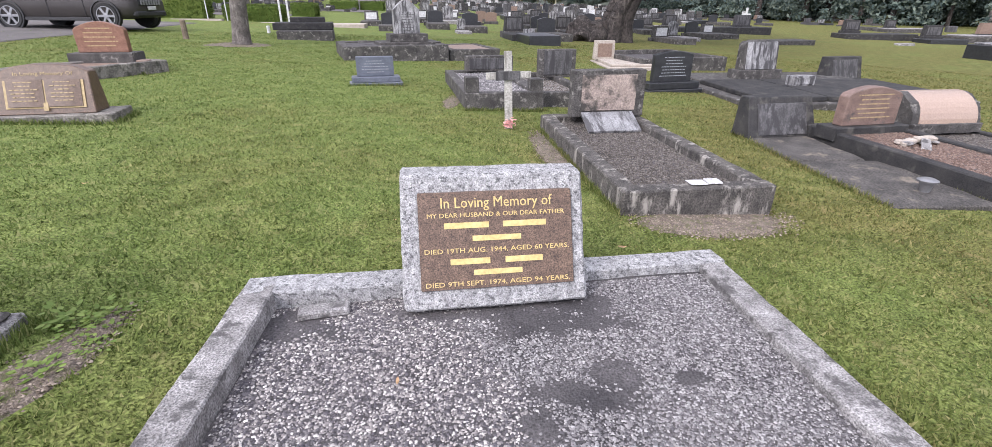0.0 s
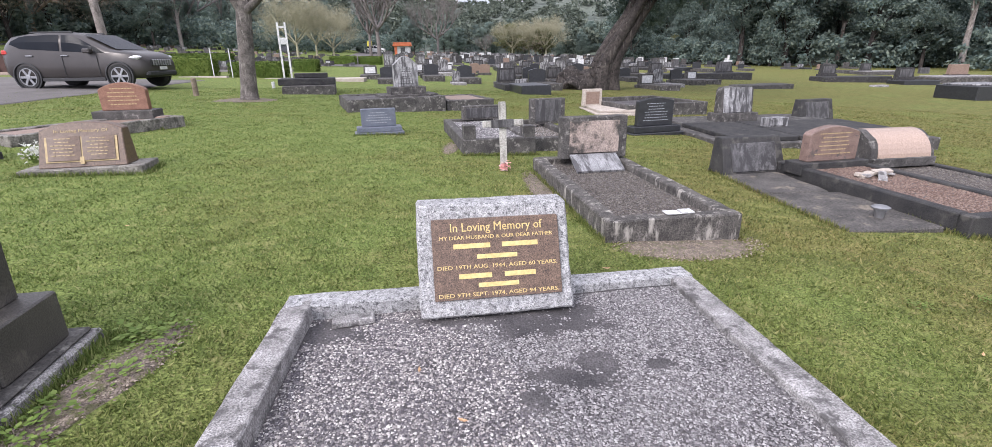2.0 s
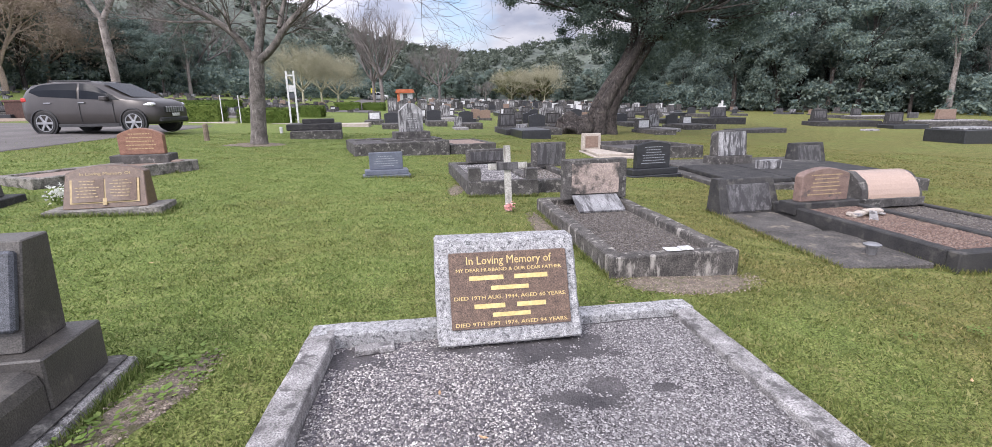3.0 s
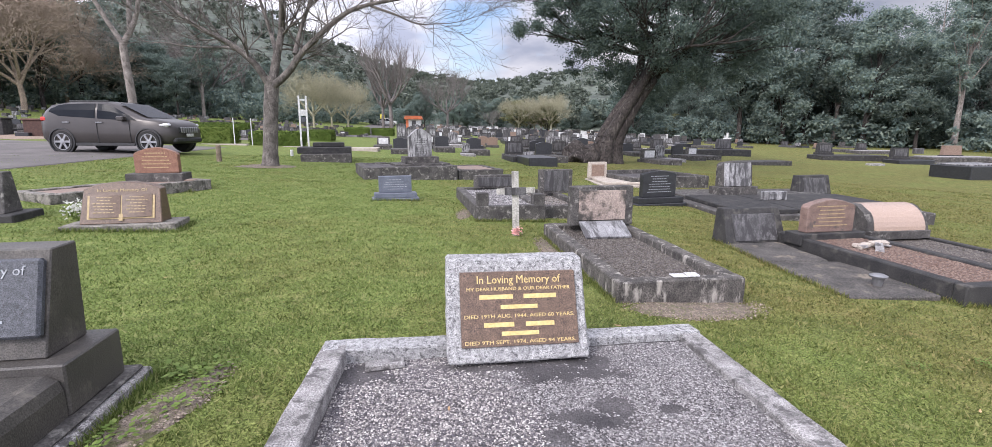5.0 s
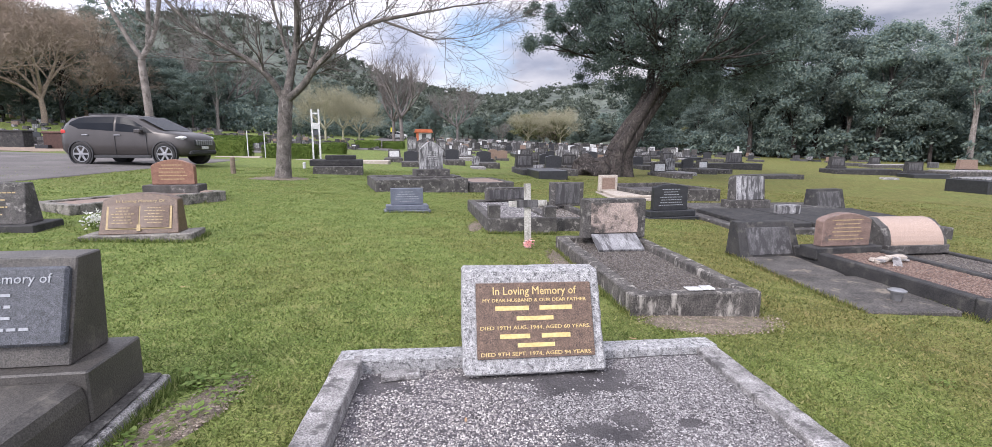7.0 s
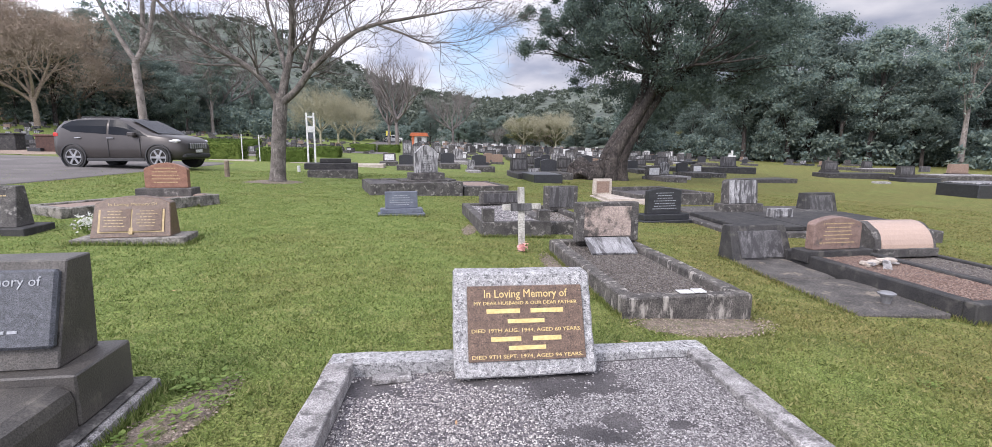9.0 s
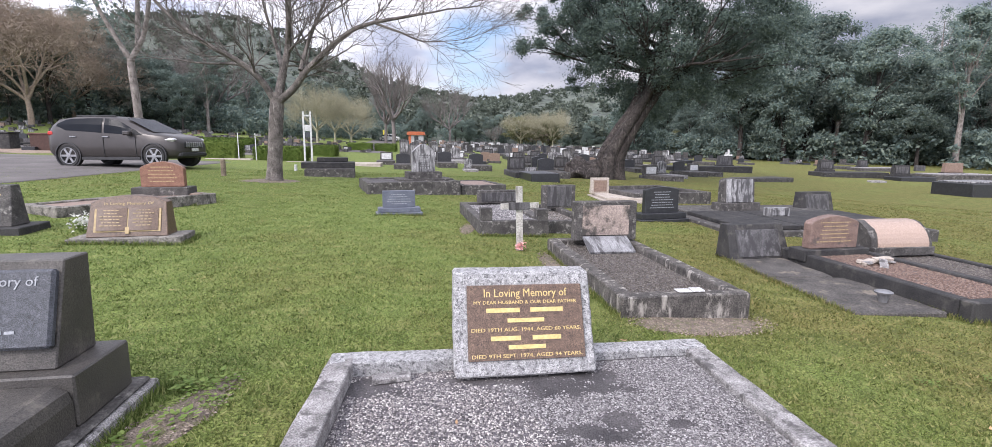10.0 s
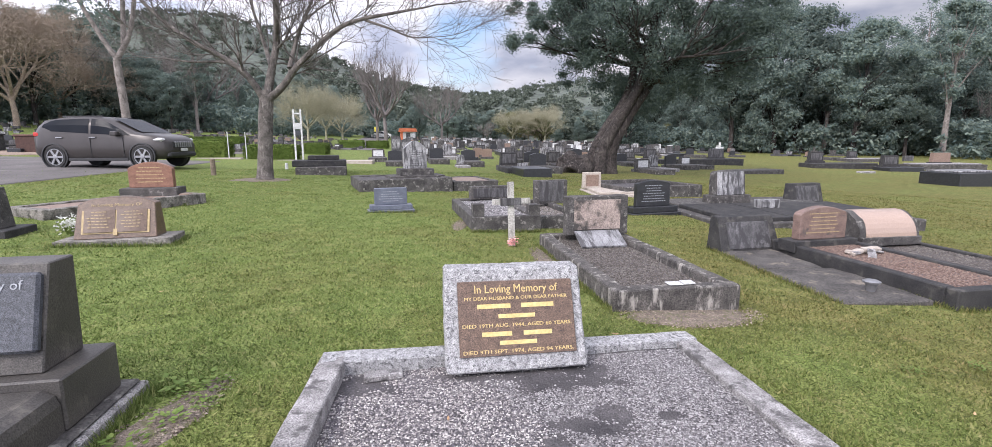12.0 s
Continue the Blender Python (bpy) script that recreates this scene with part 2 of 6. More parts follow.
M_WHITE = mat("weathered_white_paint", [(0.40, 0.40, 0.395), (0.58, 0.58, 0.57)], 8, 0.7, 0.3, 60, stain=(0.25, 0.25, 0.24), stain_at=0.66, stain_scale=5, streak=(3, 3, 0.5))
M_OLDPAINT = mat("grimy_cream_paint", [(0.26, 0.25, 0.225), (0.42, 0.405, 0.365)], 8, 0.8, 0.4, 60, stain=(0.17, 0.16, 0.14), stain_at=0.58, stain_scale=5, streak=(4, 4, 0.5))
M_GOLD = mat("gold_leaf", [(0.46, 0.34, 0.13), (0.62, 0.47, 0.20)], 30, 0.4, 0, 80, metal=0.15, fine_mix=0.15)
M_SILVER = mat("pale_paint", [(0.22, 0.23, 0.245), (0.32, 0.33, 0.35)], 30, 0.5, 0, 80, fine_mix=0.15)
M_BED = mat("stained_grave_bed", [(0.040, 0.037, 0.039), (0.100, 0.092, 0.092)], 4, 0.9, 0.8, 120, fine_mix=0.5)
M_PEBBLE = island_ramp("quartz_pebble", [(0.10, 0.094, 0.10), (0.17, 0.160, 0.165), (0.24, 0.228, 0.228), (0.32, 0.305, 0.30), (0.52, 0.505, 0.49)], 0.6)
M_PEBDARK = island_ramp("mixed_pebble", [(0.050, 0.046, 0.052), (0.092, 0.085, 0.092), (0.15, 0.138, 0.138), (0.24, 0.222, 0.208), (0.48, 0.46, 0.43)], 0.6)
M_REDPEB = island_ramp("red_gravel", [(0.10, 0.064, 0.050), (0.17, 0.118, 0.096), (0.28, 0.21, 0.175)], 0.8)
M_GREYPEB = island_ramp("grey_gravel", [(0.06, 0.052, 0.046), (0.12, 0.105, 0.093), (0.23, 0.21, 0.19)], 0.8)
M_BARK = mat("pale_bark", [(0.12, 0.104, 0.092), (0.26, 0.232, 0.21)], 3, 0.95, 1.0, 28, stain=(0.08, 0.069, 0.058), stain_at=0.58, stain_scale=2.6, streak=(3, 3, 0.8))
M_GREYBARK = mat("dark_grey_bark", [(0.050, 0.044, 0.039), (0.150, 0.132, 0.118)], 5, 0.95, 1.0, 30, stain=(0.22, 0.20, 0.18), stain_at=0.60, stain_scale=4, streak=(3, 3, 0.8))
M_DBARK = mat("dark_furrowed_bark", [(0.016, 0.013, 0.012), (0.050, 0.042, 0.037)], 2, 0.95, 1.0, 9, stain=(0.11, 0.097, 0.086), stain_at=0.60, stain_scale=2.2, streak=(6, 6, 0.5), fine_mix=0.6)
M_CEDAR = island_ramp("cypress_foliage", [(0.066, 0.096, 0.088), (0.100, 0.134, 0.116), (0.142, 0.178, 0.144)], 0.9, 0.5)
# leaf green made paler and bluer: the distant haze is put into this colour
M_EUC = island_ramp("hazed_eucalypt_leaf", [(0.105, 0.150, 0.142), (0.168, 0.215, 0.186), (0.24, 0.285, 0.23)], 0.9, 0.5)
M_FARLEAF = island_ramp("hill_leaf", [(0.062, 0.078, 0.064), (0.088, 0.105, 0.082), (0.118, 0.133, 0.100)], 0.9, 0.3)
M_OLIVE = island_ramp("olive_leaf", [(0.13, 0.14, 0.07), (0.24, 0.24, 0.13)], 0.85, 0.35)
M_HEDGE = island_ramp("hedge_leaf", [(0.05, 0.09, 0.016), (0.10, 0.15, 0.03), (0.16, 0.20, 0.05)], 0.7, 0.2)
M_TWIG = mat("grey_twigs", [(0.11, 0.098, 0.09), (0.18, 0.16, 0.15)], 3, 0.95, 0.2, 20)
M_RUST = mat("russet_twigs", [(0.215, 0.168, 0.130), (0.33, 0.265, 0.20)], 3, 0.95, 0.2, 20)
M_PALETWIG = mat("pale_olive_twigs", [(0.22, 0.21, 0.135), (0.34, 0.32, 0.22)], 3, 0.95, 0.2, 20)
M_HILL = mat("wooded_hill", [(0.060, 0.073, 0.060), (0.090, 0.103, 0.080)], 0.06, 0.95, 0.9, 0.35, fine_mix=0.5)
M_MULCH = mat("bark_mulch", [(0.16, 0.118, 0.088), (0.28, 0.212, 0.158)], 4, 0.95, 0.9, 50)
M_WOOD = mat("weathered_post", [(0.11, 0.085, 0.06), (0.2, 0.16, 0.12)], 6, 0.9, 0.5, 40)
M_PAINT = mat("grey_bronze_car_paint", [(0.052, 0.047, 0.045), (0.062, 0.056, 0.053)], 2, 0.34, 0, 40, metal=0.3, spec=0.35, fine_mix=0.05)
M_PLASTIC = mat("black_plastic", [(0.02, 0.02, 0.021), (0.03, 0.03, 0.031)], 8, 0.6, 0.1, 90)
M_RUBBER = mat("tyre_rubber", [(0.018, 0.018, 0.018), (0.028, 0.028, 0.028)], 8, 0.85, 0.2, 60)
M_ALLOY = mat("alloy", [(0.24, 0.24, 0.245), (0.31, 0.31, 0.315)], 8, 0.4, 0, 60, metal=0.7, fine_mix=0.05)
M_GLASS = mat("tinted_car_glass", [(0.010, 0.012, 0.016), (0.014, 0.016, 0.020)], 2, 0.25, 0, 10, spec=0.05, fine_mix=0.02)
M_LAMP = mat("lamp_lens", [(0.5, 0.5, 0.5), (0.6, 0.6, 0.6)], 2, 0.1, 0, 10, spec=0.7)
M_REDLENS = mat("red_lens", [(0.35, 0.02, 0.015), (0.4, 0.03, 0.02)], 2, 0.15, 0, 10)
M_ORANGE = mat("orange_roof_sheet", [(0.52, 0.13, 0.05), (0.62, 0.18, 0.08)], 2, 0.6, 0.1, 20)
M_PETAL = island_ramp("white_petal", [(0.6, 0.6, 0.55), (0.8, 0.8, 0.76)], 0.6, 0.3)
M_PINKPETAL = island_ramp("pink_petal", [(0.7, 0.3, 0.3), (0.8, 0.55, 0.5)], 0.6, 0.3)
M_YELLOW = mat("yellow_sign", [(0.7, 0.6, 0.05), (0.75, 0.65, 0.08)], 3, 0.5, 0, 20)
M_DRYLEAF = mat("dry_leaf", [(0.34, 0.18, 0.08), (0.48, 0.34, 0.2)], 8, 0.8, 0.2, 60, per="object")
M_BRICK = mat("red_brick", [(0.06, 0.034, 0.028), (0.095, 0.052, 0.042)], 8, 0.9, 0.3, 50, per="object")

# ---- building helpers ----


def gz(x, y):
    """Height of the ground: it falls gently to the right and rises a little far away."""
    rise = 0.06 * max(0.0, -x - 20) * min(1.0, max(0.0, (y - 30) / 30)) if x > -90 else 4.2 * min(1.0, max(0.0, (y - 30) / 30))
    return -1.18 * math.tanh(x / 30) - 0.05 * math.tanh(y / 8) + 0.012 * max(0.0, y - 30) + rise


def part(name, bm, material, parent, label="", smooth=False):
    me = bpy.data.meshes.new(name)
    bm.to_mesh(me)
    bm.free()
    me.materials.append(material)
    if smooth:
        me.polygons.foreach_set("use_smooth", [True] * len(me.polygons))
    ob = new(name, me)
    ob.parent = parent
    if label:
        ob["label"] = label
    return ob


def raw(name, verts, faces, material, parent=None, smooth=False):
    me = bpy.data.meshes.new(name)
    me.from_pydata([tuple(v) for v in verts], [], faces)
    me.materials.append(material)
    if smooth:
        me.polygons.foreach_set("use_smooth", [True] * len(me.polygons))
    ob = new(name, me)
    ob.parent = parent
    return ob


def quads(name, V, n, material, parent=None):
    """V: (count * n, 3) array of vertices, each run of n makes one face."""
    me = bpy.data.meshes.new(name)
    count = len(V) // n
    me.vertices.add(len(V))
    me.vertices.foreach_set("co", np.asarray(V, np.float32).ravel())
    me.loops.add(len(V))
    me.loops.foreach_set("vertex_index", np.arange(len(V), dtype=np.int32))
    me.polygons.add(count)
    me.polygons.foreach_set("loop_start", np.arange(0, len(V), n, dtype=np.int32))
    me.polygons.foreach_set("loop_total", np.full(count, n, dtype=np.int32))
    me.update()
    me.materials.append(material)
    ob = new(name, me)
    ob.parent = parent
    return ob


def thing(name, label, category, x, y, yaw=0.0, group="", lift=0.0, lean=0.0, roll=0.0):
    ob = new(name)
    ob.empty_display_size = 0.1
    ob.matrix_world = pose(x, y, gz(x, y) + lift, lean, roll, yaw)
    return tagged(ob, label, category, group)


def box(x0, x1, y0, y1, z0, z1, bevel=0.008, bm=None, taper=0.0, back=0.0):
    """A bevelled block; taper: how much each side steps in at the top, back: how far the top front edge leans back."""
    own = bmesh.new()
    v = [own.verts.new(p) for p in ((x0, y0, z0), (x1, y0, z0), (x1, y1, z0), (x0, y1, z0), (x0 + taper, y0 + back, z1), (x1 - taper, y0 + back, z1), (x1 - taper, y1, z1), (x0 + taper, y1, z1))]
    for f in ((3, 2, 1, 0), (4, 5, 6, 7), (0, 1, 5, 4), (1, 2, 6, 5), (2, 3, 7, 6), (3, 0, 4, 7)):
        own.faces.new([v[i] for i in f])
    if bevel:
        bmesh.ops.bevel(own, geom=own.edges[:], offset=bevel, segments=1, affect="EDGES", clamp_overlap=True)
    if bm is None:
        return own
    return merge(bm, own)


def merge(bm, own):
    me = bpy.data.meshes.new("tmp")
    own.to_mesh(me)
    own.free()
    bm.from_mesh(me)
    bpy.data.meshes.remove(me)
    return bm


def slab(outline, y0, y1, bevel=0.006, back=0.0, height=1.0):
    """An upright slab from an (x, z) outline, y0 front to y1 back; back leans the front face over the height."""
    bm = bmesh.new()
    a = [bm.verts.new((x, y0 + back * z / height, z)) for x, z in outline]
    b = [bm.verts.new((x, y1, z)) for x, z in outline]
    n = len(outline)
    bm.faces.new(a)
    bm.faces.new(b[::-1])
    for i in range(n):
        bm.faces.new((a[i], b[i], b[(i + 1) % n], a[(i + 1) % n]))
    bmesh.ops.recalc_face_normals(bm, faces=bm.faces[:])
    if bevel:
        bmesh.ops.bevel(bm, geom=bm.edges[:], offset=bevel, segments=1, affect="EDGES", clamp_overlap=True)
    return bm


def rough_up(bm, amp, size, freq=7.0, seed=0.0):
    """Cuts long edges to about the size given and pushes the points about with noise: worn, chipped edges."""
    for _ in range(6):
        long = [e for e in bm.edges if e.calc_length() > size * 1.6]
        if not long:
            break
        bmesh.ops.subdivide_edges(bm, edges=long, cuts=1, use_grid_fill=True)
    bmesh.ops.triangulate(bm, faces=[f for f in bm.faces if len(f.verts) > 4])
    for v in bm.verts:
        p = v.co * freq + Vector((seed, seed * 2.3, -seed))
        v.co += Vector((noise.noise(p), noise.noise(p + Vector((31, 0, 0))), noise.noise(p + Vector((0, 57, 0))))) * amp
    return bm


def bar(bm, x0, x1, z0, z1, y0, y1):
    return box(x0, x1, y0, y1, z0, z1, 0, bm)


def writing(text, size, x, z, y, material, parent, width=None, tilt=90, name="lettering"):
    """Raised lettering in the built-in font, centred on x, standing on z, on the plane y, facing the front."""
    cu = bpy.data.curves.new("text", "FONT")
    cu.body, cu.size, cu.extrude, cu.align_x = text, size, 0.0015, "CENTER"
    cu.resolution_u = 2
    tmp = new("text", cu)
    dg = bpy.context.evaluated_depsgraph_get()
    me = bpy.data.meshes.new_from_object(tmp.evaluated_get(dg))
    bpy.data.objects.remove(tmp)
    xs = [v.co.x for v in me.vertices]
    w = max(xs) - min(xs)
    k = 1.0 if width is None else width / w
    for v in me.vertices:
        v.co.x *= k
    me.materials.clear()
    me.materials.append(material)
    ob = new(name, me)
    ob.parent = parent
    ob.matrix_basis = pose(x, y, z, tilt, 0, 0)
    ob["kind"] = "stuff"
    return ob


def pebbles(name, place, count, size, material, parent, seed=1):
    """count small lumps; place(u, v) gives a point on the bed or None."""
    rng = np.random.RandomState(seed)
    base = np.array([(1, 0, 0), (0, 1, 0), (-1, 0, 0), (0, -1, 0), (0, 0, 1), (0.7, 0.7, 0.55), (-0.7, -0.7, 0.55)], float)
    tri = np.array([(0, 5, 4), (0, 1, 5), (1, 4, 5), (1, 2, 4), (2, 6, 4), (2, 3, 6), (3, 4, 6), (3, 0, 4)])
    pts = []
    while len(pts) < count:
        p = place(rng.rand(), rng.rand(), rng)
        if p is not None:
            pts.append(p)
    pts = np.array(pts)
    s = size * rng.uniform(0.55, 1.35, (count, 1, 1)) * rng.uniform(0.7, 1.3, (count, 1, 3)) * np.array([1, 1, 0.7])
    a = rng.uniform(0, 6.28, count)
    c, sn = np.cos(a), np.sin(a)
    V = base[None] * s + rng.uniform(-0.16, 0.16, (count, len(base), 3)) * size
    X = V[:, :, 0] * c[:, None] - V[:, :, 1] * sn[:, None]
    Y = V[:, :, 0] * sn[:, None] + V[:, :, 1] * c[:, None]
    V = np.stack([X, Y, V[:, :, 2]], 2) + pts[:, None, :]
    F = (tri[None] + (np.arange(count) * len(base))[:, None, None]).reshape(-1, 3)
    me = bpy.data.meshes.new(name)
    me.vertices.add(count * len(base))
    me.vertices.foreach_set("co", V.astype(np.float32).ravel())
    me.loops.add(F.size)
    me.loops.foreach_set("vertex_index", F.astype(np.int32).ravel())
    me.polygons.add(len(F))
    me.polygons.foreach_set("loop_start", np.arange(0, F.size, 3, dtype=np.int32))
    me.polygons.foreach_set("loop_total", np.full(len(F), 3, dtype=np.int32))
    me.update()
    me.materials.append(material)
    ob = new(name, me)
    ob.parent = parent
    ob["kind"] = "stuff"
    return ob


# ---- ground, road ----


def sheet(name, xs, ys, lift, material, keep=None):
    verts = [(x, y, gz(x, y) + lift(x, y)) for y in ys for x in xs]
    n = len(xs)
    faces = []
    for j in range(len(ys) - 1):
        for i in range(n - 1):
            if keep is None or keep((xs[i] + xs[i + 1]) / 2, (ys[j] + ys[j + 1]) / 2):
                faces.append((j * n + i, j * n + i + 1, (j + 1) * n + i + 1, (j + 1) * n + i))
    return raw(name, verts, faces, material, smooth=True)


def spread(near, far, step, grow):
    out, v, s = [0.0], 0.0, step
    while v < far:
        if v > near:
            s *= grow
        v += s
        out.append(v)
    return out


half = spread(6, 900, 0.25, 1.16)
gx = [-v for v in half[:0:-1]] + half
gy = [-v for v in spread(1, 120, 0.5, 1.4)[:0:-1]] + spread(9, 900, 0.25, 1.15)


def lumps(x, y):
    d = math.hypot(x, y)
    if d > 60:
        return 0.0
    return 0.014 * noise.noise(Vector((x * 0.9, y * 0.9, 0))) + 0.006 * noise.noise(Vector((x * 3.1, y * 3.1, 4)))


ground = tagged(sheet("ground", gx, gy, lumps, M_TURF), "mown green lawn with yellowed patches", "lawn", kind="structure")


def road_edge(y):
    return -11.4 - 0.14 * (y - 10.7)


def strip(name, left, right, ys, lift, material, label, category, n=10):
    """A flat sheet between two edges x = left(y) and right(y)."""
    verts, faces = [], []
    for y in ys:
        a, b = left(y), right(y)
        for i in range(n + 1):
            x = a + (b - a) * i / n
            verts.append((x, y, gz(x, y) + lift))
        verts.append((b + 0.10, y, gz(b, y) - 0.05))
    for j in range(len(ys) - 1):
        for i in range(n + 1):
            k = j * (n + 2) + i
            faces.append((k, k + 1, k + n + 3, k + n + 2))
    return tagged(raw(name, verts, faces, material), label, category, kind="structure")


road = strip("road", lambda y: -70, road_edge, [i * 0.8 for i in range(0, 31)], 0.022, M_ASPHALT, "grey asphalt driveway with worn patches", "road")
lane = strip("lane", lambda y: -70, lambda y: -13.0 - 0.25 * (y - 33), [33 + i * 0.8 for i in range(0, 7)], 0.03, M_ASPHALT, "grey asphalt lane between hedges", "road")
lane_far = strip("lane_far", lambda y: -16 - (y - 46) * 0.2, lambda y: -11.2 - (y - 46) * 0.2, [46 + i * 5 for i in range(0, 18)], 0.03, M_ASPHALT, "narrow asphalt lane through the lawn", "road", 3)
mulch = strip("mulch_bed", lambda y: -60, lambda y: -24.8 + 0.15 * (y - 26), [25.2 + i * 0.8 for i in range(0, 9)], 0.03, M_MULCH, "bed of orange-brown bark mulch", "mulch")


# ---- the grave in front ----


def quad_rail(name, a, b, w, z0, z1, parent, material, seed, bevel=0.007, amp=0.005):
    """A kerb rail from a to b, w wide to its right hand side, following its own heights z0, z1 at a and b."""
    a, b = Vector(a), Vector(b)
    d = (b - a)
    n = Vector((d.y, -d.x)).normalized() * w
    bm = bmesh.new()
    top = [a, b, b + n, a + n]
    hz = [z0, z1, z1, z0]
    lo = [bm.verts.new((p.x, p.y, gz(p.x, p.y) - 0.06)) for p in top]
    hi = [bm.verts.new((p.x, p.y, h)) for p, h in zip(top, hz)]
    bm.faces.new(lo)
    bm.faces.new(hi)
    for i in range(4):
        j = (i + 1) % 4
        bm.faces.new((lo[i], lo[j], hi[j], hi[i]))
    bmesh.ops.recalc_face_normals(bm, faces=bm.faces[:])
    bmesh.ops.bevel(bm, geom=bm.edges[:], offset=bevel, segments=1, affect="EDGES", clamp_overlap=True)
    rough_up(bm, amp, 0.045, 5, seed)
    rough_up(bm, amp * 0.6, 0.045, 23, seed + 3)
    return part(name, bm, material, parent)


BL, BR = (-0.96, 2.58), (1.23, 3.08)
FL, FR = (-0.70, 0.16), (1.62, 0.16)
KZ = {"bl": 0.185, "br": 0.10, "fl": 0.20, "fr": 0.09}
plot = new("grave_plot")
tagged(plot, "double grave with lichen-grey concrete kerb and white pebble bed", "grave")
KW = 0.135
quad_rail("kerb_rail", BL, BR, KW, KZ["bl"], KZ["br"], plot, M_LICHEN, 1.0)
quad_rail("kerb_rail", FL, BL, KW, KZ["fl"], KZ["bl"] - 0.004, plot, M_CONC, 2.0)
quad_rail("kerb_rail", BR, FR, KW, KZ["br"] - 0.004, KZ["fr"], plot, M_CONC, 3.0)
quad_rail("kerb_rail", FR, FL, KW, KZ["fr"], KZ["fl"], plot, M_CONC, 4.0)


def bed_point(u, v):
    """A point of the bed inside the kerbs: u across, v from the back to the front."""
    a = Vector(BL).lerp(Vector(BR), u)
    b = Vector(FL).lerp(Vector(FR), u)
    p = a.lerp(b, v)
    zl = KZ["bl"] + (KZ["br"] - KZ["bl"]) * u
    return Vector((p.x, p.y, zl - 0.085 + 0.04 * u + 0.006 * noise.noise(Vector((p.x * 3, p.y * 3, 0)))))


bm = bmesh.new()
NU, NV = 24, 24
grid = [[bm.verts.new(bed_point(0.03 + 0.94 * i / NU, 0.03 + 0.94 * j / NV)) for i in range(NU + 1)] for j in range(NV + 1)]
for j in range(NV):
    for i in range(NU):
        bm.faces.new((grid[j][i], grid[j + 1][i], grid[j + 1][i + 1], grid[j][i + 1]))
part("bed", bm, M_BED, plot, "stained dark mortar bed")

BARE = [(0.28, 2.47, 0.26, 0.11), (0.42, 2.55, 0.22, 0.08), (0.42, 2.02, 0.16, 0.06), (0.53, 2.13, 0.09, 0.08), (0.27, 1.90, 0.06, 0.08), (-0.72, 2.36, 0.16, 0.09), (0.80, 2.12, 0.06, 0.03), (-0.05, 2.46, 0.30, 0.03)]


def bare(x, y):
    """How bare of pebbles the bed is here, 0 to 1."""
    k = 0.0
    for cx, cy, rx, ry in BARE:
        d = math.hypot((x - cx) / rx, (y - cy) / ry) + 0.9 * noise.noise(Vector((x * 8, y * 8, 2)))
        k = max(k, min(1.0, max(0.0, 1.6 - d) * 1.4))
    return k


def bed_side(right):
    """Spots on one side of the bed: grey mixed chips left, pale finer ones right, with a ragged seam."""
    def spot(a, b, rng):
        u, v = 0.062 + 0.88 * a, 0.055 + 0.88 * b
        p = bed_point(u, v)
        seam = 0.16 - 0.25 * (p.y - 2.0) + 0.22 * noise.noise(Vector((p.x * 4, p.y * 4, 3)))
        if (p.x + rng.normal(0, 0.05) > seam) != right:
            return None
        if rng.rand() < bare(p.x, p.y) * 0.975:
            return None
        return (p.x, p.y, p.z + rng.uniform(-0.0015, 0.003))
    return spot


pebbles("pebble_bed", bed_side(False), 46000, 0.0052, M_PEBDARK, plot, 3)
pebbles("pebble_bed", bed_side(True), 52000, 0.0048, M_PEBBLE, plot, 4)

# headstone, leaning back, on the back kerb
hs = new("headstone")
tagged(hs, "slanted whitewashed concrete headstone with brown granite plaque", "headstone")
hs.matrix_world = pose(0.12, 2.50, 0.105, 0, 1.2, 11.0)
HW, HB, HT = 0.39, 0.0, 0.52
LEAN = 0.21  # how far the front leans back over the height


def wedge(x0, x1, z0, z1, off0, off1, taper=0.0):
    """A piece of the leaning face: off0, off1 are the depths of front and back, measured behind the face."""
    own = bmesh.new()
    P = []
    for z in (z0, z1):
        t = taper if z == z1 else 0
        for off in (off0, off1):
            P.append([own.verts.new((x, LEAN * z / HT + off, z)) for x in (x0 + t, x1 - t)])
    (a, b), (c, d), (e, f), (g, h) = P
    for q in ((a, b, f, e), (d, c, g, h), (c, a, e, g), (b, d, h, f), (e, f, h, g), (c, d, b, a)):
        own.faces.new(q)
    bmesh.ops.recalc_face_normals(own, faces=own.faces[:])
    return own


b1 = wedge(-HW, HW, 0.0, HT, 0.0, 0.13, 0.004)
bmesh.ops.bevel(b1, geom=b1.edges[:], offset=0.012, segments=1, affect="EDGES")
rough_up(b1, 0.006, 0.035, 14, 5.0)
part("body", b1, M_LICHEN, hs)
b2 = wedge(-0.318, 0.330, 0.085, 0.455, -0.014, 0.03)
bmesh.ops.bevel(b2, geom=b2.edges[:], offset=0.003, segments=1, affect="EDGES")
plaque = part("plaque", b2, M_BROWN, hs, "polished brown granite plaque with gold lettering")
TILT = 90 - math.degrees(math.atan2(LEAN, HT))


def plaque_line(text, size, z, width, x=0.006):
    ob = writing(text, size, x, z, LEAN * z / HT - 0.0155, M_GOLD, plaque, width, TILT)
    return ob


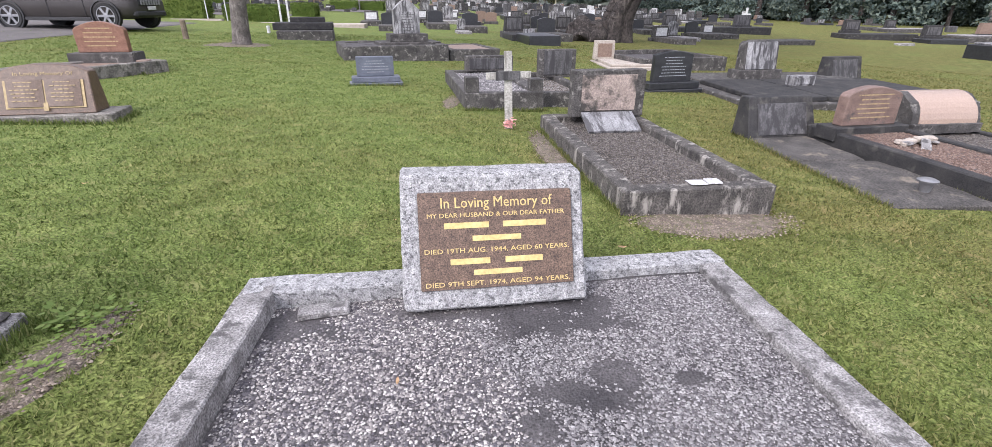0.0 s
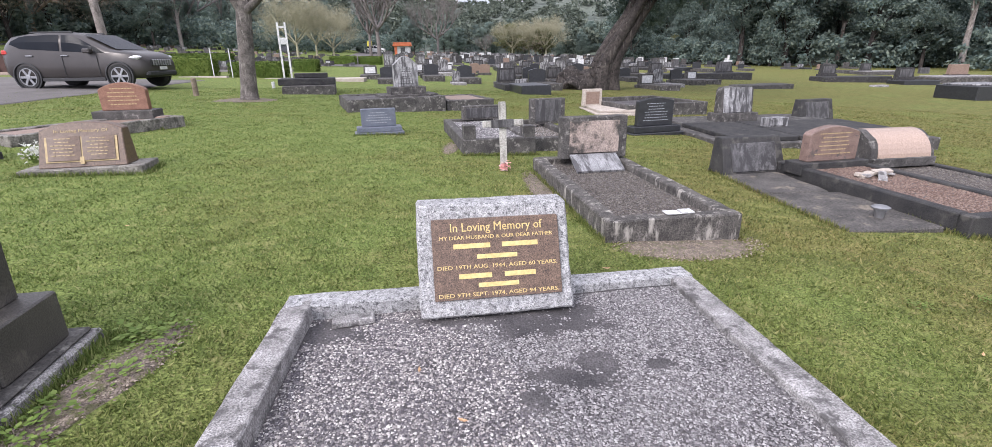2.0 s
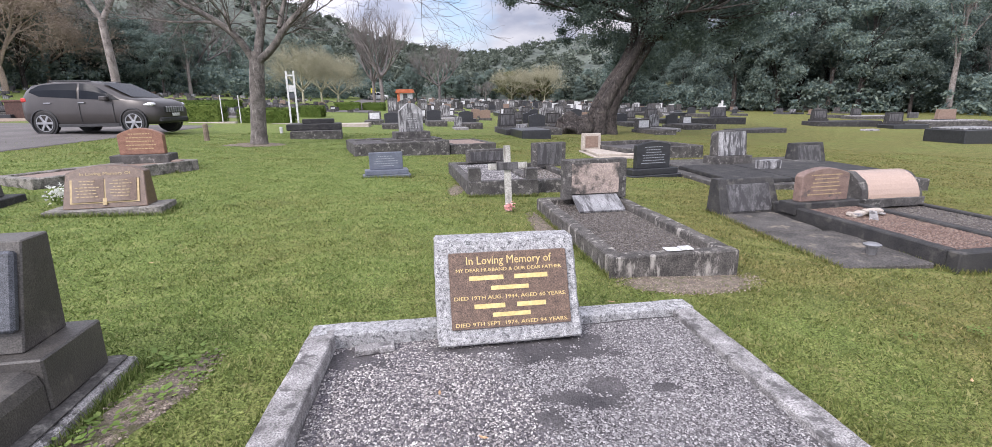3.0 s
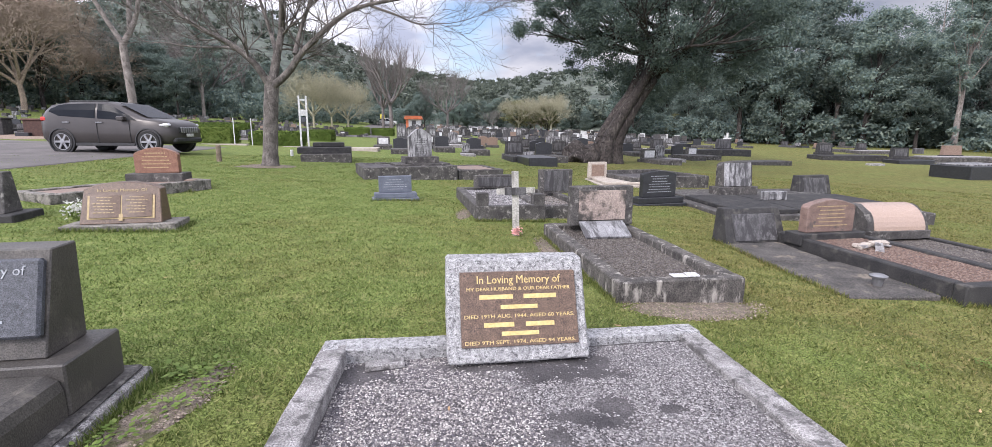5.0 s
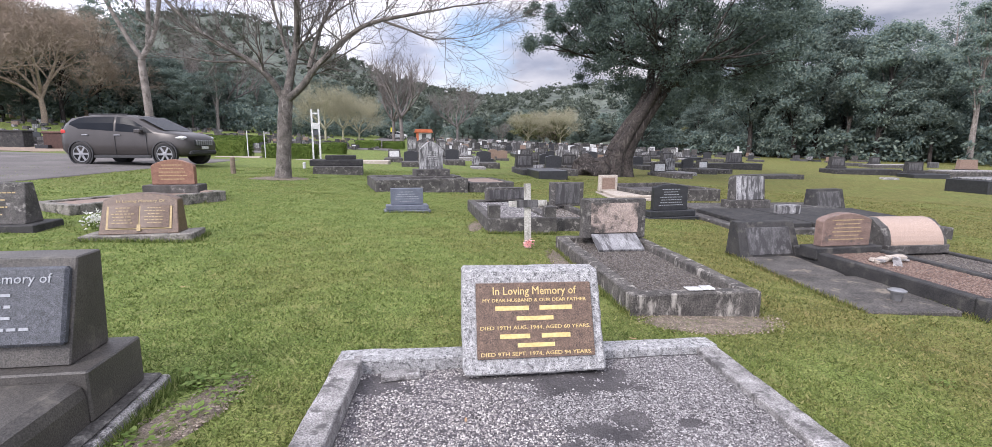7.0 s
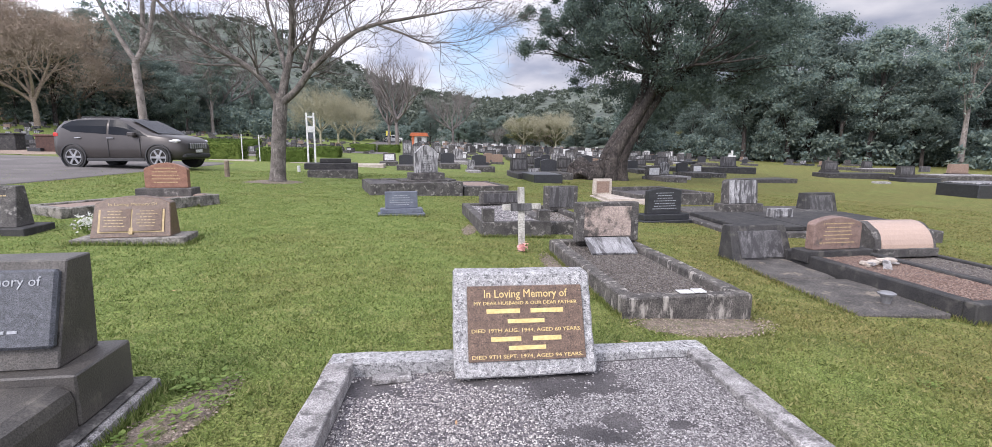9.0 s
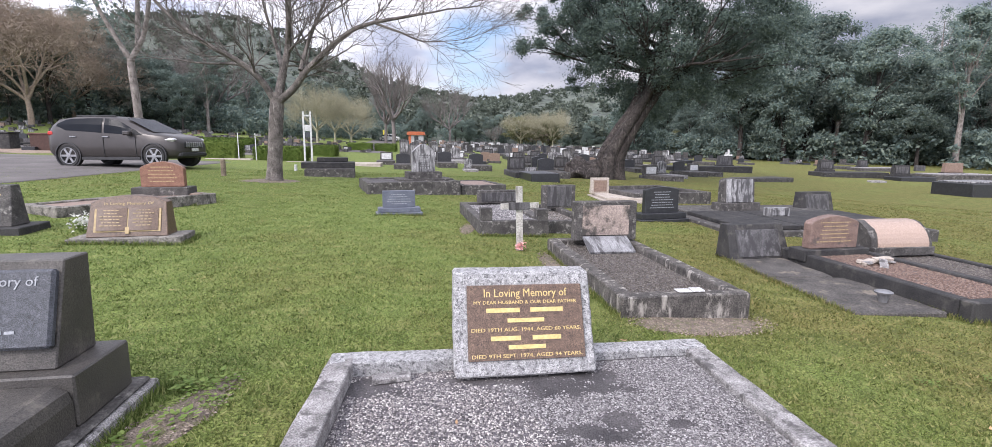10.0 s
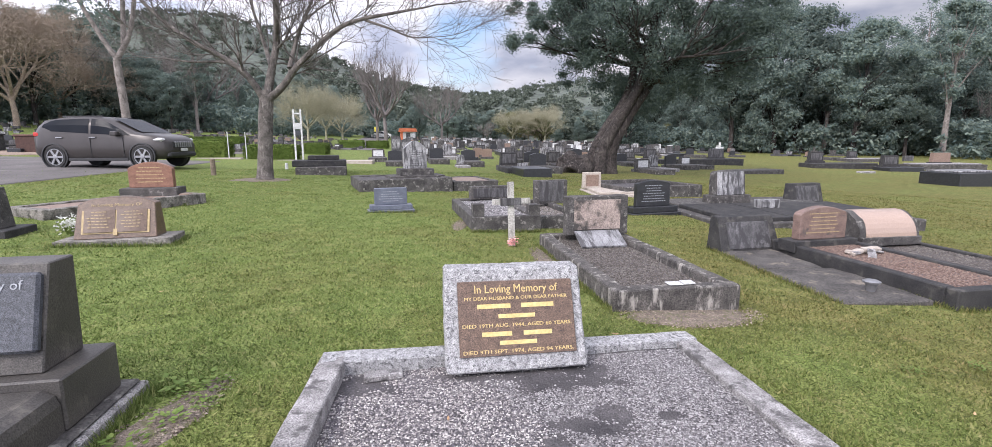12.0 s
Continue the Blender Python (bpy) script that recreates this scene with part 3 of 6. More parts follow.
def name_bar(z, h, x0, x1):
    """A gold bar where a name stands, broken into words."""
    y = LEAN * z / HT - 0.0175
    own = bmesh.new()
    box(x0, x1, 0, 0.003, 0, h, 0, own)
    ob = part("name_bar", own, M_GOLD, plaque)
    ob.matrix_basis = pose(0, y, z, -(90 - TILT), 0, 0)


plaque_line("In Loving Memory of", 0.062, 0.398, 0.47)
plaque_line("MY DEAR HUSBAND & OUR DEAR FATHER", 0.026, 0.362, 0.58)
for x0, x1 in ((-0.215, -0.03), (0.03, 0.215)):
    name_bar(0.320, 0.024, x0, x1)
name_bar(0.270, 0.022, -0.10, 0.105)
plaque_line("DIED 19TH AUG. 1944, AGED 60 YEARS.", 0.028, 0.226, 0.61)
for x0, x1 in ((-0.195, -0.03), (0.035, 0.195)):
    name_bar(0.182, 0.024, x0, x1)
name_bar(0.139, 0.022, -0.10, 0.105)
plaque_line("DIED 9TH SEPT. 1974, AGED 94 YEARS.", 0.028, 0.099, 0.61)

# ---- grave types ----


def kerb_set(name, label, x, y, yaw, w, l, h, rail, material, infill, group="", gravel=None, lift=0.0, amp=0.006, front_h=None, fill_at=0.6, seed=1, lean=0.0, roll=0.0, open_back=False):
    """A kerbed grave: origin at the middle of its front edge, four rails and a bed."""
    t = thing(name, label, "grave", x, y, yaw, group, lift, lean, roll)
    fh = front_h or h
    rails = [(-w / 2, w / 2, 0, rail, fh), (-w / 2, -w / 2 + rail, rail + 0.003, l - rail - 0.003, h), (w / 2 - rail, w / 2, rail + 0.003, l - rail - 0.003, h), (-w / 2, w / 2, l - rail, l, h)]
    for i, (x0, x1, y0, y1, z) in enumerate(rails):
        b = box(x0, x1, y0, y1, -0.25, z, 0.012)
        if amp:
            rough_up(b, amp, 0.12, 8, seed + i)
        part("kerb_rail", b, material, t)
    b = box(-w / 2 + rail - 0.01, w / 2 - rail + 0.01, rail - 0.01, l - rail + 0.01, -0.2, h * fill_at, 0)
    part("bed", b, infill, t)
    if gravel:
        m, count, size = gravel

        def spot(a, c, rng):
            return (-w / 2 + rail + 0.01 + a * (w - 2 * rail - 0.02), rail + 0.01 + c * (l - 2 * rail - 0.02), h * fill_at + rng.uniform(-0.002, 0.008))
        pebbles("gravel", spot, count, size, m, t, seed + 7)
    return t


def arch(w, h, rise, n=8, shoulder=0.0):
    """Outline of an upright stone with a gently arched top."""
    pts = [(-w / 2, 0), (w / 2, 0), (w / 2, h - rise - shoulder)]
    if shoulder:
        pts.append((w / 2 - shoulder, h - rise))
    e = w / 2 - shoulder
    for i in range(0 if not shoulder else 1, n + (1 if not shoulder else 0)):
        a = i / n
        pts.append((e - 2 * e * a, h - rise + rise * math.sin(math.pi * a)))
    if shoulder:
        pts.append((-w / 2 + shoulder, h - rise))
    pts.append((-w / 2, h - rise - shoulder))
    out = []
    for p in pts:
        if not out or (abs(p[0] - out[-1][0]) + abs(p[1] - out[-1][1])) > 1e-4:
            out.append(p)
    return out


def text_bars(parent, material, w, z0, z1, y, rows, back=0.0, height=1.0, seed=0, name="inscription"):
    """Unreadable lines of an inscription as thin raised bars, broken into words."""
    rng = random.Random(seed)
    bm = bmesh.new()
    for i in range(rows):
        z = z1 - (z1 - z0) * (i + 0.5) / rows
        hh = (z1 - z0) / rows * 0.13
        half_w = w / 2 * rng.uniform(0.55, 0.95)
        x = -half_w
        while x < half_w - 0.02:
            e = min(half_w, x + rng.uniform(0.025, 0.09) * max(w, 0.5))
            yy = y + back * z / height
            box(x, e, yy - 0.002, yy + 0.004, z - hh, z + hh, 0, bm)
            x = e + 0.012
    ob = part(name, bm, material, parent)
    ob["kind"] = "stuff"
    return ob


def upright(label, x, y, yaw, w, h, d, material, base=None, rise=0.0, taper=0.0, group="", lift=0.0, panel=None, lines=None, back=0.0, shoulder=0.0, amp=0.0, lean=0.0, roll=0.0, seed=1, base_mat=None):
    """An upright headstone; base: list of (width, depth, height) steps; panel: (width, z0, z1, material); lines: (rows, material)."""
    t = thing("headstone", label, "headstone", x, y, yaw, group, lift, lean, roll)
    z = 0.0
    for bw, bd, bh in base or ():
        b = box(-bw / 2, bw / 2, -bd / 2, bd / 2, z - (0.1 if z == 0 else 0), z + bh, 0.01)
        if amp:
            rough_up(b, amp, 0.12, 8, seed)
        part("base", b, base_mat or material, t)
        z += bh
    if rise or shoulder:
        o = arch(w, h, rise, 8, shoulder)
    else:
        o = [(-w / 2, 0), (w / 2, 0), (w / 2 - taper, h), (-w / 2 + taper, h)]
    b = slab([(px, pz + z) for px, pz in o], -d / 2, d / 2, 0.008)
    if back:
        for v in b.verts:
            if v.co.y < 0:
                v.co.y += back * (v.co.z - z) / h
    if amp:
        rough_up(b, amp, 0.1, 8, seed + 2)
    body = part("body", b, material, t)
    if panel:
        pw, p0, p1, pm = panel
        b = box(-pw / 2, pw / 2, -d / 2 - 0.012, -d / 2 + 0.03, z + p0, z + p1, 0.004)
        for v in b.verts:
            v.co.y += back * (v.co.z - z) / h
        part("plaque", b, pm, t)
    if lines:
        rows, lm = lines[:2]
        pw, p0, p1 = (panel[0] * 0.9, panel[1] + 0.03, panel[2] - 0.03) if panel else (w * 0.8, h * 0.15, h * 0.85)
        off = -0.013 if panel else 0.0
        bars = text_bars(t, lm, pw, p0, p1, -d / 2 + off, rows, back, h, seed)
        bars.matrix_basis = pose(0, 0, z)
    return t


# ---- graves to the right ----

# kerbed grave with a peeling headstone behind the front grave
kerb_set("grave_plot", "mossy blackened concrete grave kerb with grey gravel bed", 1.51, 3.97, 8.5, 1.13, 2.62, 0.20, 0.14, M_KERB, M_BED, gravel=(M_GREYPEB, 16000, 0.0075), seed=11, amp=0.008)
kerb_mid = (1.51, 3.97, 8.5)


def local(base, lx, ly):
    x, y, a = base
    a = radians(a)
    return x + lx * math.cos(a) - ly * math.sin(a), y + lx * math.sin(a) + ly * math.cos(a)


def upright_at(spot, lx, ly, label, *a, turn=0.0, **k):
    x, y = local(spot, lx, ly)
    return upright(label, x, y, spot[2] + turn, *a, **k)


upright("blackened concrete headstone with peeling pinkish render", 1.28, 6.34, 10.0, 0.83, 0.50, 0.13, M_DARKCONC, lift=0.22, panel=(0.62, 0.07, 0.45, M_PEEL), amp=0.006, seed=21)
x, y = local(kerb_mid, 0.09, 1.93)
t = thing("plaque", "loose streaked grey marble tablet propped on the gravel", "plaque", x, y, 9.5, lift=0.125, lean=24)
part("tablet", rough_up(box(-0.29, 0.29, 0, 0.34, 0, 0.035, 0.006), 0.002, 0.12, 6, 3), M_TABLET, t)
x, y = local(kerb_mid, 0.05, 0.10)
t = thing("paper", "small folded white paper card on the kerb", "card", x, y, 6, lift=0.212)
part("sheet", box(-0.10, 0.02, -0.05, 0.05, 0, 0.004, 0), M_WHITE, t)
part("sheet", box(0.03, 0.13, -0.04, 0.05, 0, 0.012, 0), M_WHITE, t)

# sunken slab with a desk headstone
slab_t = thing("grave_slab", "cracked stained concrete grave slab level with the grass", "grave", 3.60, 4.33, 4.2)
for i, (x0, x1, y0, y1, z) in enumerate(((-0.47, 0.41, 0.0, 1.22, 0.035), (-0.50, 0.26, 1.23, 2.50, 0.045))):
    part("slab_piece", rough_up(box(x0, x1, y0, y1, -0.15, z, 0.012), 0.010, 0.14, 5, 30 + i), M_SLAB, slab_t)
upright("dark tapered desk headstone with streaked inset panel", 3.36, 6.62, 12.0, 0.90, 0.44, 0.32, M_DKGRAN, lift=0.04, taper=0.035, back=0.16, panel=(0.64, 0.03, 0.37, M_STREAK), seed=31)
x, y = local((3.60, 4.33, 4.2), 0.06, 0.32)
t = thing("flower_vase", "small metal grave vase with perforated lid", "vase", x, y, lift=0.035)


def lathe(profile, n=14, caps=True):
    bm = bmesh.new()
    rings = [[bm.verts.new((r * math.cos(6.2832 * i / n), r * math.sin(6.2832 * i / n), z)) for i in range(n)] for r, z in profile]
    for a, b in zip(rings, rings[1:]):
        for i in range(n):
            bm.faces.new((a[i], a[(i + 1) % n], b[(i + 1) % n], b[i]))
    if caps:
        bm.faces.new(rings[0][::-1])
        bm.faces.new(rings[-1])
    bmesh.ops.recalc_face_normals(bm, faces=bm.faces[:])
    return bm


part("cup", lathe([(0.035, 0), (0.045, 0.05), (0.055, 0.09)]), M_ALLOY, t, smooth=False)
part("lid", lathe([(0.075, 0.09), (0.078, 0.105), (0.05, 0.118), (0.01, 0.12)]), M_ALLOY, t)

# brown headstone over a red gravel kerb, and its neighbour with a rounded pink stone
kb = (4.58, 4.29, 8.8)
kerb_set("grave_plot", "black granite grave kerb filled with reddish gravel", *kb, 1.02, 2.45, 0.21, 0.12, M_DKGRAN, M_BED, gravel=(M_REDPEB, 15000, 0.0075), seed=41, amp=0.003, fill_at=0.85)
upright("rose granite headstone with gently pointed top and gilt lettering", 4.20, 6.36, 13.0, 0.72, 0.42, 0.13, M_ROSE, base=[(0.98, 0.28, 0.05)], rise=0.07, shoulder=0.03, lift=0.21, lines=(6, M_FADED), seed=42, base_mat=M_DKGRAN)
kp = (5.64, 4.50, 8.8)
kerb_set("grave_plot", "dark granite grave kerb filled with grey gravel", *kp, 1.05, 2.50, 0.18, 0.10, M_DKGRAN, M_BED, gravel=(M_GREYPEB, 11000, 0.0075), seed=51, amp=0.003, fill_at=0.8)


def barrel(label, base, lx, ly, w, h, d, material, end, lift):
    """A desk stone with a rounded polished front and rough-hewn ends."""
    x, y = local(base, lx, ly)
    t = thing("headstone", label, "headstone", x, y, base[2], lift=lift)
    prof = [(-d / 2, 0.0), (-d / 2, 0.07)]
    for i in range(1, 9):
        a = math.pi / 2 * i / 8
        prof.append((d * 0.30 - d * 0.8 * math.cos(a), 0.07 + (h - 0.07) * math.sin(a)))
    prof += [(d / 2, h * 0.96), (d / 2, 0.0)]

    def ext(x0, x1, grow=1.0):
        bm = bmesh.new()
        a = [bm.verts.new((x0, py * grow, pz * grow)) for py, pz in prof]
        b = [bm.verts.new((x1, py * grow, pz * grow)) for py, pz in prof]
        bm.faces.new(a)
        bm.faces.new(b[::-1])
        n = len(prof)
        for i in range(n):
            bm.faces.new((a[i], a[(i + 1) % n], b[(i + 1) % n], b[i]))
        bmesh.ops.recalc_face_normals(bm, faces=bm.faces[:])
        return bm
    part("body", ext(-w / 2 + 0.05, w / 2 - 0.02), material, t, "polished pink granite face")
    part("rock_end", rough_up(ext(-w / 2 - 0.05, -w / 2 + 0.049, 0.99), 0.03, 0.06, 11, 3), end, t, "rough-hewn stone end")
    part("rock_end", rough_up(ext(w / 2 - 0.019, w / 2 + 0.03, 0.97), 0.015, 0.06, 11, 5), end, t, "rough-hewn stone end")
    part("base", rough_up(box(-w / 2 - 0.05, w / 2 + 0.03, -d / 2 - 0.035, -d / 2 + 0.05, -0.02, 0.09, 0.006), 0.012, 0.06, 12, 8), end, t)
    return t


barrel("rounded polished pink granite desk headstone with rough ends", kp, -0.05, 2.27, 0.84, 0.42, 0.44, M_PINK, M_DARKCONC, 0.19)
upright_at(kp, 0.52, 2.46, "small dark stone flower block", 0.26, 0.30, 0.30, M_DKGRAN, taper=0.03, lift=0.0, seed=57)
# broken ornament on the red gravel
x, y = local(kb, 0.0, 1.45)
t = thing("broken_ornament", "broken grey stone ornament fragments on red gravel", "ornament", x, y, 20, lift=0.185)
rng = random.Random(5)
for i in range(7):
    w, d, h = rng.uniform(0.05, 0.16), rng.uniform(0.03, 0.09), rng.uniform(0.015, 0.05)
    b = rough_up(box(-w, w, -d / 2, d / 2, 0, h, 0.006), 0.008, 0.05, 14, i)
    p = part("fragment", b, M_CONC if i % 2 else M_PALE, t)
    p.matrix_basis = pose(rng.uniform(-0.13, 0.16), rng.uniform(-0.12, 0.1), rng.uniform(0, 0.03), rng.uniform(-15, 15), rng.uniform(-15, 15), rng.uniform(0, 180))

# big double slab with two headstones
kd = (5.35, 8.75, 6.0)
dbl = thing("grave_slab", "large double grave of stacked dark granite slabs", "grave", *kd)
part("lower_slab", box(-1.35, 2.6, 0.0, 3.9, -0.3, 0.12, 0.015), M_DARKCONC, dbl)
part("upper_slab", box(-1.12, 0.02, 0.15, 2.2, 0.121, 0.20, 0.012), M_DKGRAN, dbl)
part("upper_slab", box(0.06, 2.4, 0.15, 2.2, 0.121, 0.20, 0.012), M_DKGRAN, dbl)
part("plinth", box(-1.10, 0.05, 2.22, 2.95, 0.121, 0.18, 0.012), M_DARKCONC, dbl)
upright("tall dark headstone with white-streaked marble face", 5.28, 11.32, 15.0, 0.80, 0.56, 0.24, M_DARKCONC, base=[(1.02, 0.36, 0.17)], rise=0.03, shoulder=0.05, lift=0.18, taper=0.0, panel=(0.70, 0.01, 0.53, M_WSTREAK), back=0.06, seed=61)
upright("dark tapered desk headstone with streaked panel", 7.74, 12.45, 17.0, 1.02, 0.50, 0.30, M_DKGRAN, lift=0.10, taper=0.05, back=0.10, panel=(0.72, 0.05, 0.44, M_STREAK), seed=62)
upright("low white-streaked stone flower block", 5.60, 10.20, 12.0, 0.46, 0.18, 0.20, M_WSTREAK, lift=0.20, panel=(0.40, 0.03, 0.15, M_WSTREAK), seed=63)

# black headstone with a stepped base and pale footing
upright("black granite headstone with etched pale lettering", 3.20, 10.15, 18, 0.79, 0.53, 0.12, M_BLACK, base=[(1.16, 0.42, 0.05), (1.06, 0.32, 0.12)], rise=0.06, lift=0.0, lines=(7, M_SILVER), seed=71)
kerb_set("grave_plot", "low blackened concrete grave kerb", 4.75, 13.9, 17, 2.5, 2.6, 0.30, 0.15, M_DARKCONC, M_BED, seed=72)
# pale stone with a ledger
pl = thing("grave_slab", "pale sandstone ledger slab with stepped edge", "grave", 3.32, 13.4, 4)
part("lower_slab", box(-0.62, 0.62, 0, 1.9, -0.2, 0.06, 0.01), M_PALE, pl)
part("upper_slab", box(-0.52, 0.52, 0.1, 1.8, 0.061, 0.13, 0.012), M_PALE, pl)
upright("small pale sandstone headstone with dark plaque", 2.86, 14.90, 12.0, 0.58, 0.47, 0.14, M_PALE, lift=0.10, panel=(0.40, 0.06, 0.40, M_TAN), taper=0.015, seed=73)

# paired graves beside the white cross
kq = (0.17, 7.50, 12.0)
kerb_set("grave_plot", "weathered grey concrete double kerb with pebble bed", *kq, 1.08, 2.6, 0.24, 0.14, M_DARKCONC, M_BED, gravel=(M_PEBBLE, 3500, 0.012), seed=81, fill_at=0.8)
for lx in (-0.44, 0.44):
    for ly in (0.12,):
        upright_at(kq, lx, ly, "squat grey concrete corner post of a grave", 0.17, 0.20, 0.2, M_DARKCONC, lift=0.22, amp=0.004, seed=82)
kq2 = local(kq, 0.98, 0.25)
kerb_set("grave_plot", "weathered grey concrete kerb with cracked slab bed", kq2[0], kq2[1], 12.0, 0.84, 2.3, 0.22, 0.12, M_DARKCONC, M_CONC, seed=83, fill_at=0.6, gravel=(M_GREYPEB, 2000, 0.012))
upright("low grey concrete headstone with darker face", -0.12, 10.00, 16.0, 0.86, 0.26, 0.16, M_DARKCONC, lift=0.22, panel=(0.74, 0.04, 0.22, M_STREAK), seed=84)
upright("upright grey headstone with streaked face", 1.06, 9.75, 14.0, 0.66, 0.46, 0.16, M_DARKCONC, lift=0.20, panel=(0.50, 0.05, 0.44, M_STREAK), seed=85)

# white cross
cr = thing("cross", "white painted wooden grave cross with metal plate", "cross", 0.205, 6.43, 8, roll=-1.5)
part("upright", rough_up(box(-0.043, 0.043, -0.02, 0.02, -0.1, 0.85, 0.004), 0.002, 0.15, 5, 1), M_OLDPAINT, cr)
part("arm", rough_up(box(-0.25, 0.25, -0.042, -0.021, 0.56, 0.635, 0.004), 0.002, 0.15, 5, 2), M_OLDPAINT, cr)
part("name_plate", box(-0.145, 0.13, -0.052, -0.0425, 0.548, 0.645, 0.003), M_STREAK, cr, "dull grey metal name plate")
fl = thing("flower", "pink and white artificial flowers at the cross foot", "flowers", 0.21, 6.36, 0)
rr = np.random.RandomState(4)
C = rr.normal(0, 0.03, (60, 3)) + [0, 0, 0.07]
D = rr.normal(0, 0.016, (60, 4, 3))
quads("petals", (C[:, None] + D).reshape(-1, 3), 4, M_PINKPETAL, fl)["kind"] = "stuff"

# ---- graves to the left ----

upright("blue-grey granite headstone with faint lettering on two steps", -1.98, 9.25, 16, 0.60, 0.31, 0.10, M_BLUEGRAN, base=[(0.86, 0.36, 0.045), (0.78, 0.28, 0.09)], lines=(5, M_SILVER), seed=91)
# monument with its kerb
km = (-2.30, 12.87, 22.0)
kerb_set("grave_plot", "wide rough stone grave kerb with grass grown bed", *km, 2.45, 2.0, 0.34, 0.20, M_DARKCONC, M_BED, seed=92, amp=0.02, fill_at=0.9)
kerb_set("grave_plot", "rough stone grave kerb with pinkish slab", *local(km, 1.93, 0.1), 20, 1.30, 2.0, 0.28, 0.18, M_DARKCONC, M_TAN, seed=93, amp=0.02, fill_at=0.95)
upright_at(km, 0.42, 0.95, "pale marble monument with gabled top on stepped plinth", 0.63, 0.76, 0.24, M_WSTREAK, base=[(1.5, 0.9, 0.28), (0.93, 0.62, 0.18)], rise=0.14, shoulder=0.08, lift=0.10, panel=(0.50, 0.08, 0.50, M_WSTREAK), base_mat=M_DARKCONC, lines=(6, M_STREAK), seed=94)

# open-book headstone
bk = thing("headstone", "brown granite headstone carved with an open book", "headstone", -4.52, 5.88, 14)
part("base", rough_up(box(-0.60, 0.60, -0.24, 0.24, -0.1, 0.075, 0.008), 0.004, 0.1, 8, 1), M_OLDCONC, bk)
o = [(-0.43, 0), (0.43, 0), (0.40, 0.40), (0.28, 0.45), (0.10, 0.475), (-0.10, 0.475), (-0.28, 0.45), (-0.40, 0.40)]
b = slab([(px, pz + 0.075) for px, pz in o], -0.15, 0.15, 0.008)
for v in b.verts:
    if v.co.y < 0:
        v.co.y += 0.17 * (v.co.z - 0.075) / 0.5
part("body", b, M_BROWN, bk)
TB = 90 - math.degrees(math.atan2(0.17, 0.5))


def book_piece(name, m, x0, x1, z0, z1, thick, bend=0.0, label=""):
    bm = bmesh.new()
    n = 6
    for s in range(n):
        a, c = x0 + (x1 - x0) * s / n, x0 + (x1 - x0) * (s + 1) / n
        ta, tc2 = thick + bend * math.sin(math.pi * s / n), thick + bend * math.sin(math.pi * (s + 1) / n)
        own = bmesh.new()
        vv = [own.verts.new(p) for p in ((a, 0.02, z0), (c, 0.02, z0), (c, 0.02, z1), (a, 0.02, z1), (a, -ta, z0), (c, -tc2, z0), (c, -tc2, z1), (a, -ta, z1))]
        for f in ((4, 5, 6, 7), (0, 4, 7, 3), (1, 2, 6, 5), (3, 7, 6, 2), (0, 1, 5, 4)):
            own.faces.new([vv[i] for i in f])
        bmesh.ops.recalc_face_normals(own, faces=own.faces[:])
        merge(bm, own)
    bmesh.ops.remove_doubles(bm, verts=bm.verts[:], dist=0.0005)
    ob = part(name, bm, m, bk, label)
    ob.matrix_basis = pose(0, -0.148, 0.09, -(90 - TB), 0, 0)
    return ob


book_piece("book_edge", M_FADED, -0.35, 0.35, 0.045, 0.325, 0.006, 0, "gilt page edges")
book_piece("page", M_BROWN, -0.325, -0.008, 0.06, 0.33, 0.012, 0.012)
book_piece("page", M_BROWN, 0.008, 0.325, 0.06, 0.33, 0.012, 0.012)
book_piece("ribbon", M_FADED, -0.02, 0.02, 0.02, 0.10, 0.016, 0, "gilt ribbon")
writing("In Loving Memory Of", 0.05, 0.0, 0.445, -0.0265, M_FADED, bk, 0.52, TB)
for sx, sd in ((-0.17, 3), (0.17, 4)):
    tb = text_bars(bk, M_FADED, 0.25, 0.10, 0.32, -0.024, 6, 0, 1, sd)
    tb.matrix_basis = pose(sx, -0.148, 0.09, -(90 - TB), 0, 0)
fw = thing("flowers", "white artificial flower bunch in the grass", "flowers", -5.28, 6.12)
C = rr.normal(0, 1, (220, 3)) * [0.085, 0.05, 0.05] + [0, 0, 0.15]
quads("petals", (C[:, None] + rr.normal(0, 0.014, (220, 4, 3))).reshape(-1, 3), 4, M_PETAL, fw)["kind"] = "stuff"
C = rr.normal(0, 1, (120, 3)) * [0.09, 0.06, 0.045] + [0, 0, 0.08]
quads("leaves", (C[:, None] + rr.normal(0, 0.016, (120, 4, 3))).reshape(-1, 3), 4, M_WEED, fw)["kind"] = "stuff"

# red headstone on a dark plinth over a low kerb
kerb_set("grave_plot", "low mossy concrete grave kerb with pinkish bed", -7.05, 7.30, -22, 1.05, 2.6, 0.14, 0.14, M_OLDCONC, M_TAN, seed=101, amp=0.012, fill_at=0.8)
upright("red granite headstone with arched top and gilt lettering", -6.52, 9.42, 12, 0.75, 0.48, 0.13, M_REDGRAN, base=[(0.96, 0.46, 0.19)], rise=0.09, shoulder=0.04, lift=0.10, lines=(5, M_FADED), seed=102, base_mat=M_DARKCONC)
t = thing("grave_slab", "low concrete apron slab of a grave", "grave", -6.33, 9.05, 14)
part("slab_piece", rough_up(box(-0.62, 0.62, -0.12, 0.9, -0.2, 0.10, 0.012), 0.012, 0.15, 7, 3), M_OLDCONC, t)
part("brick", box(0.46, 0.62, 0.0, 0.22, 0.101, 0.19, 0.008), M_TAN, t, "loose brick")

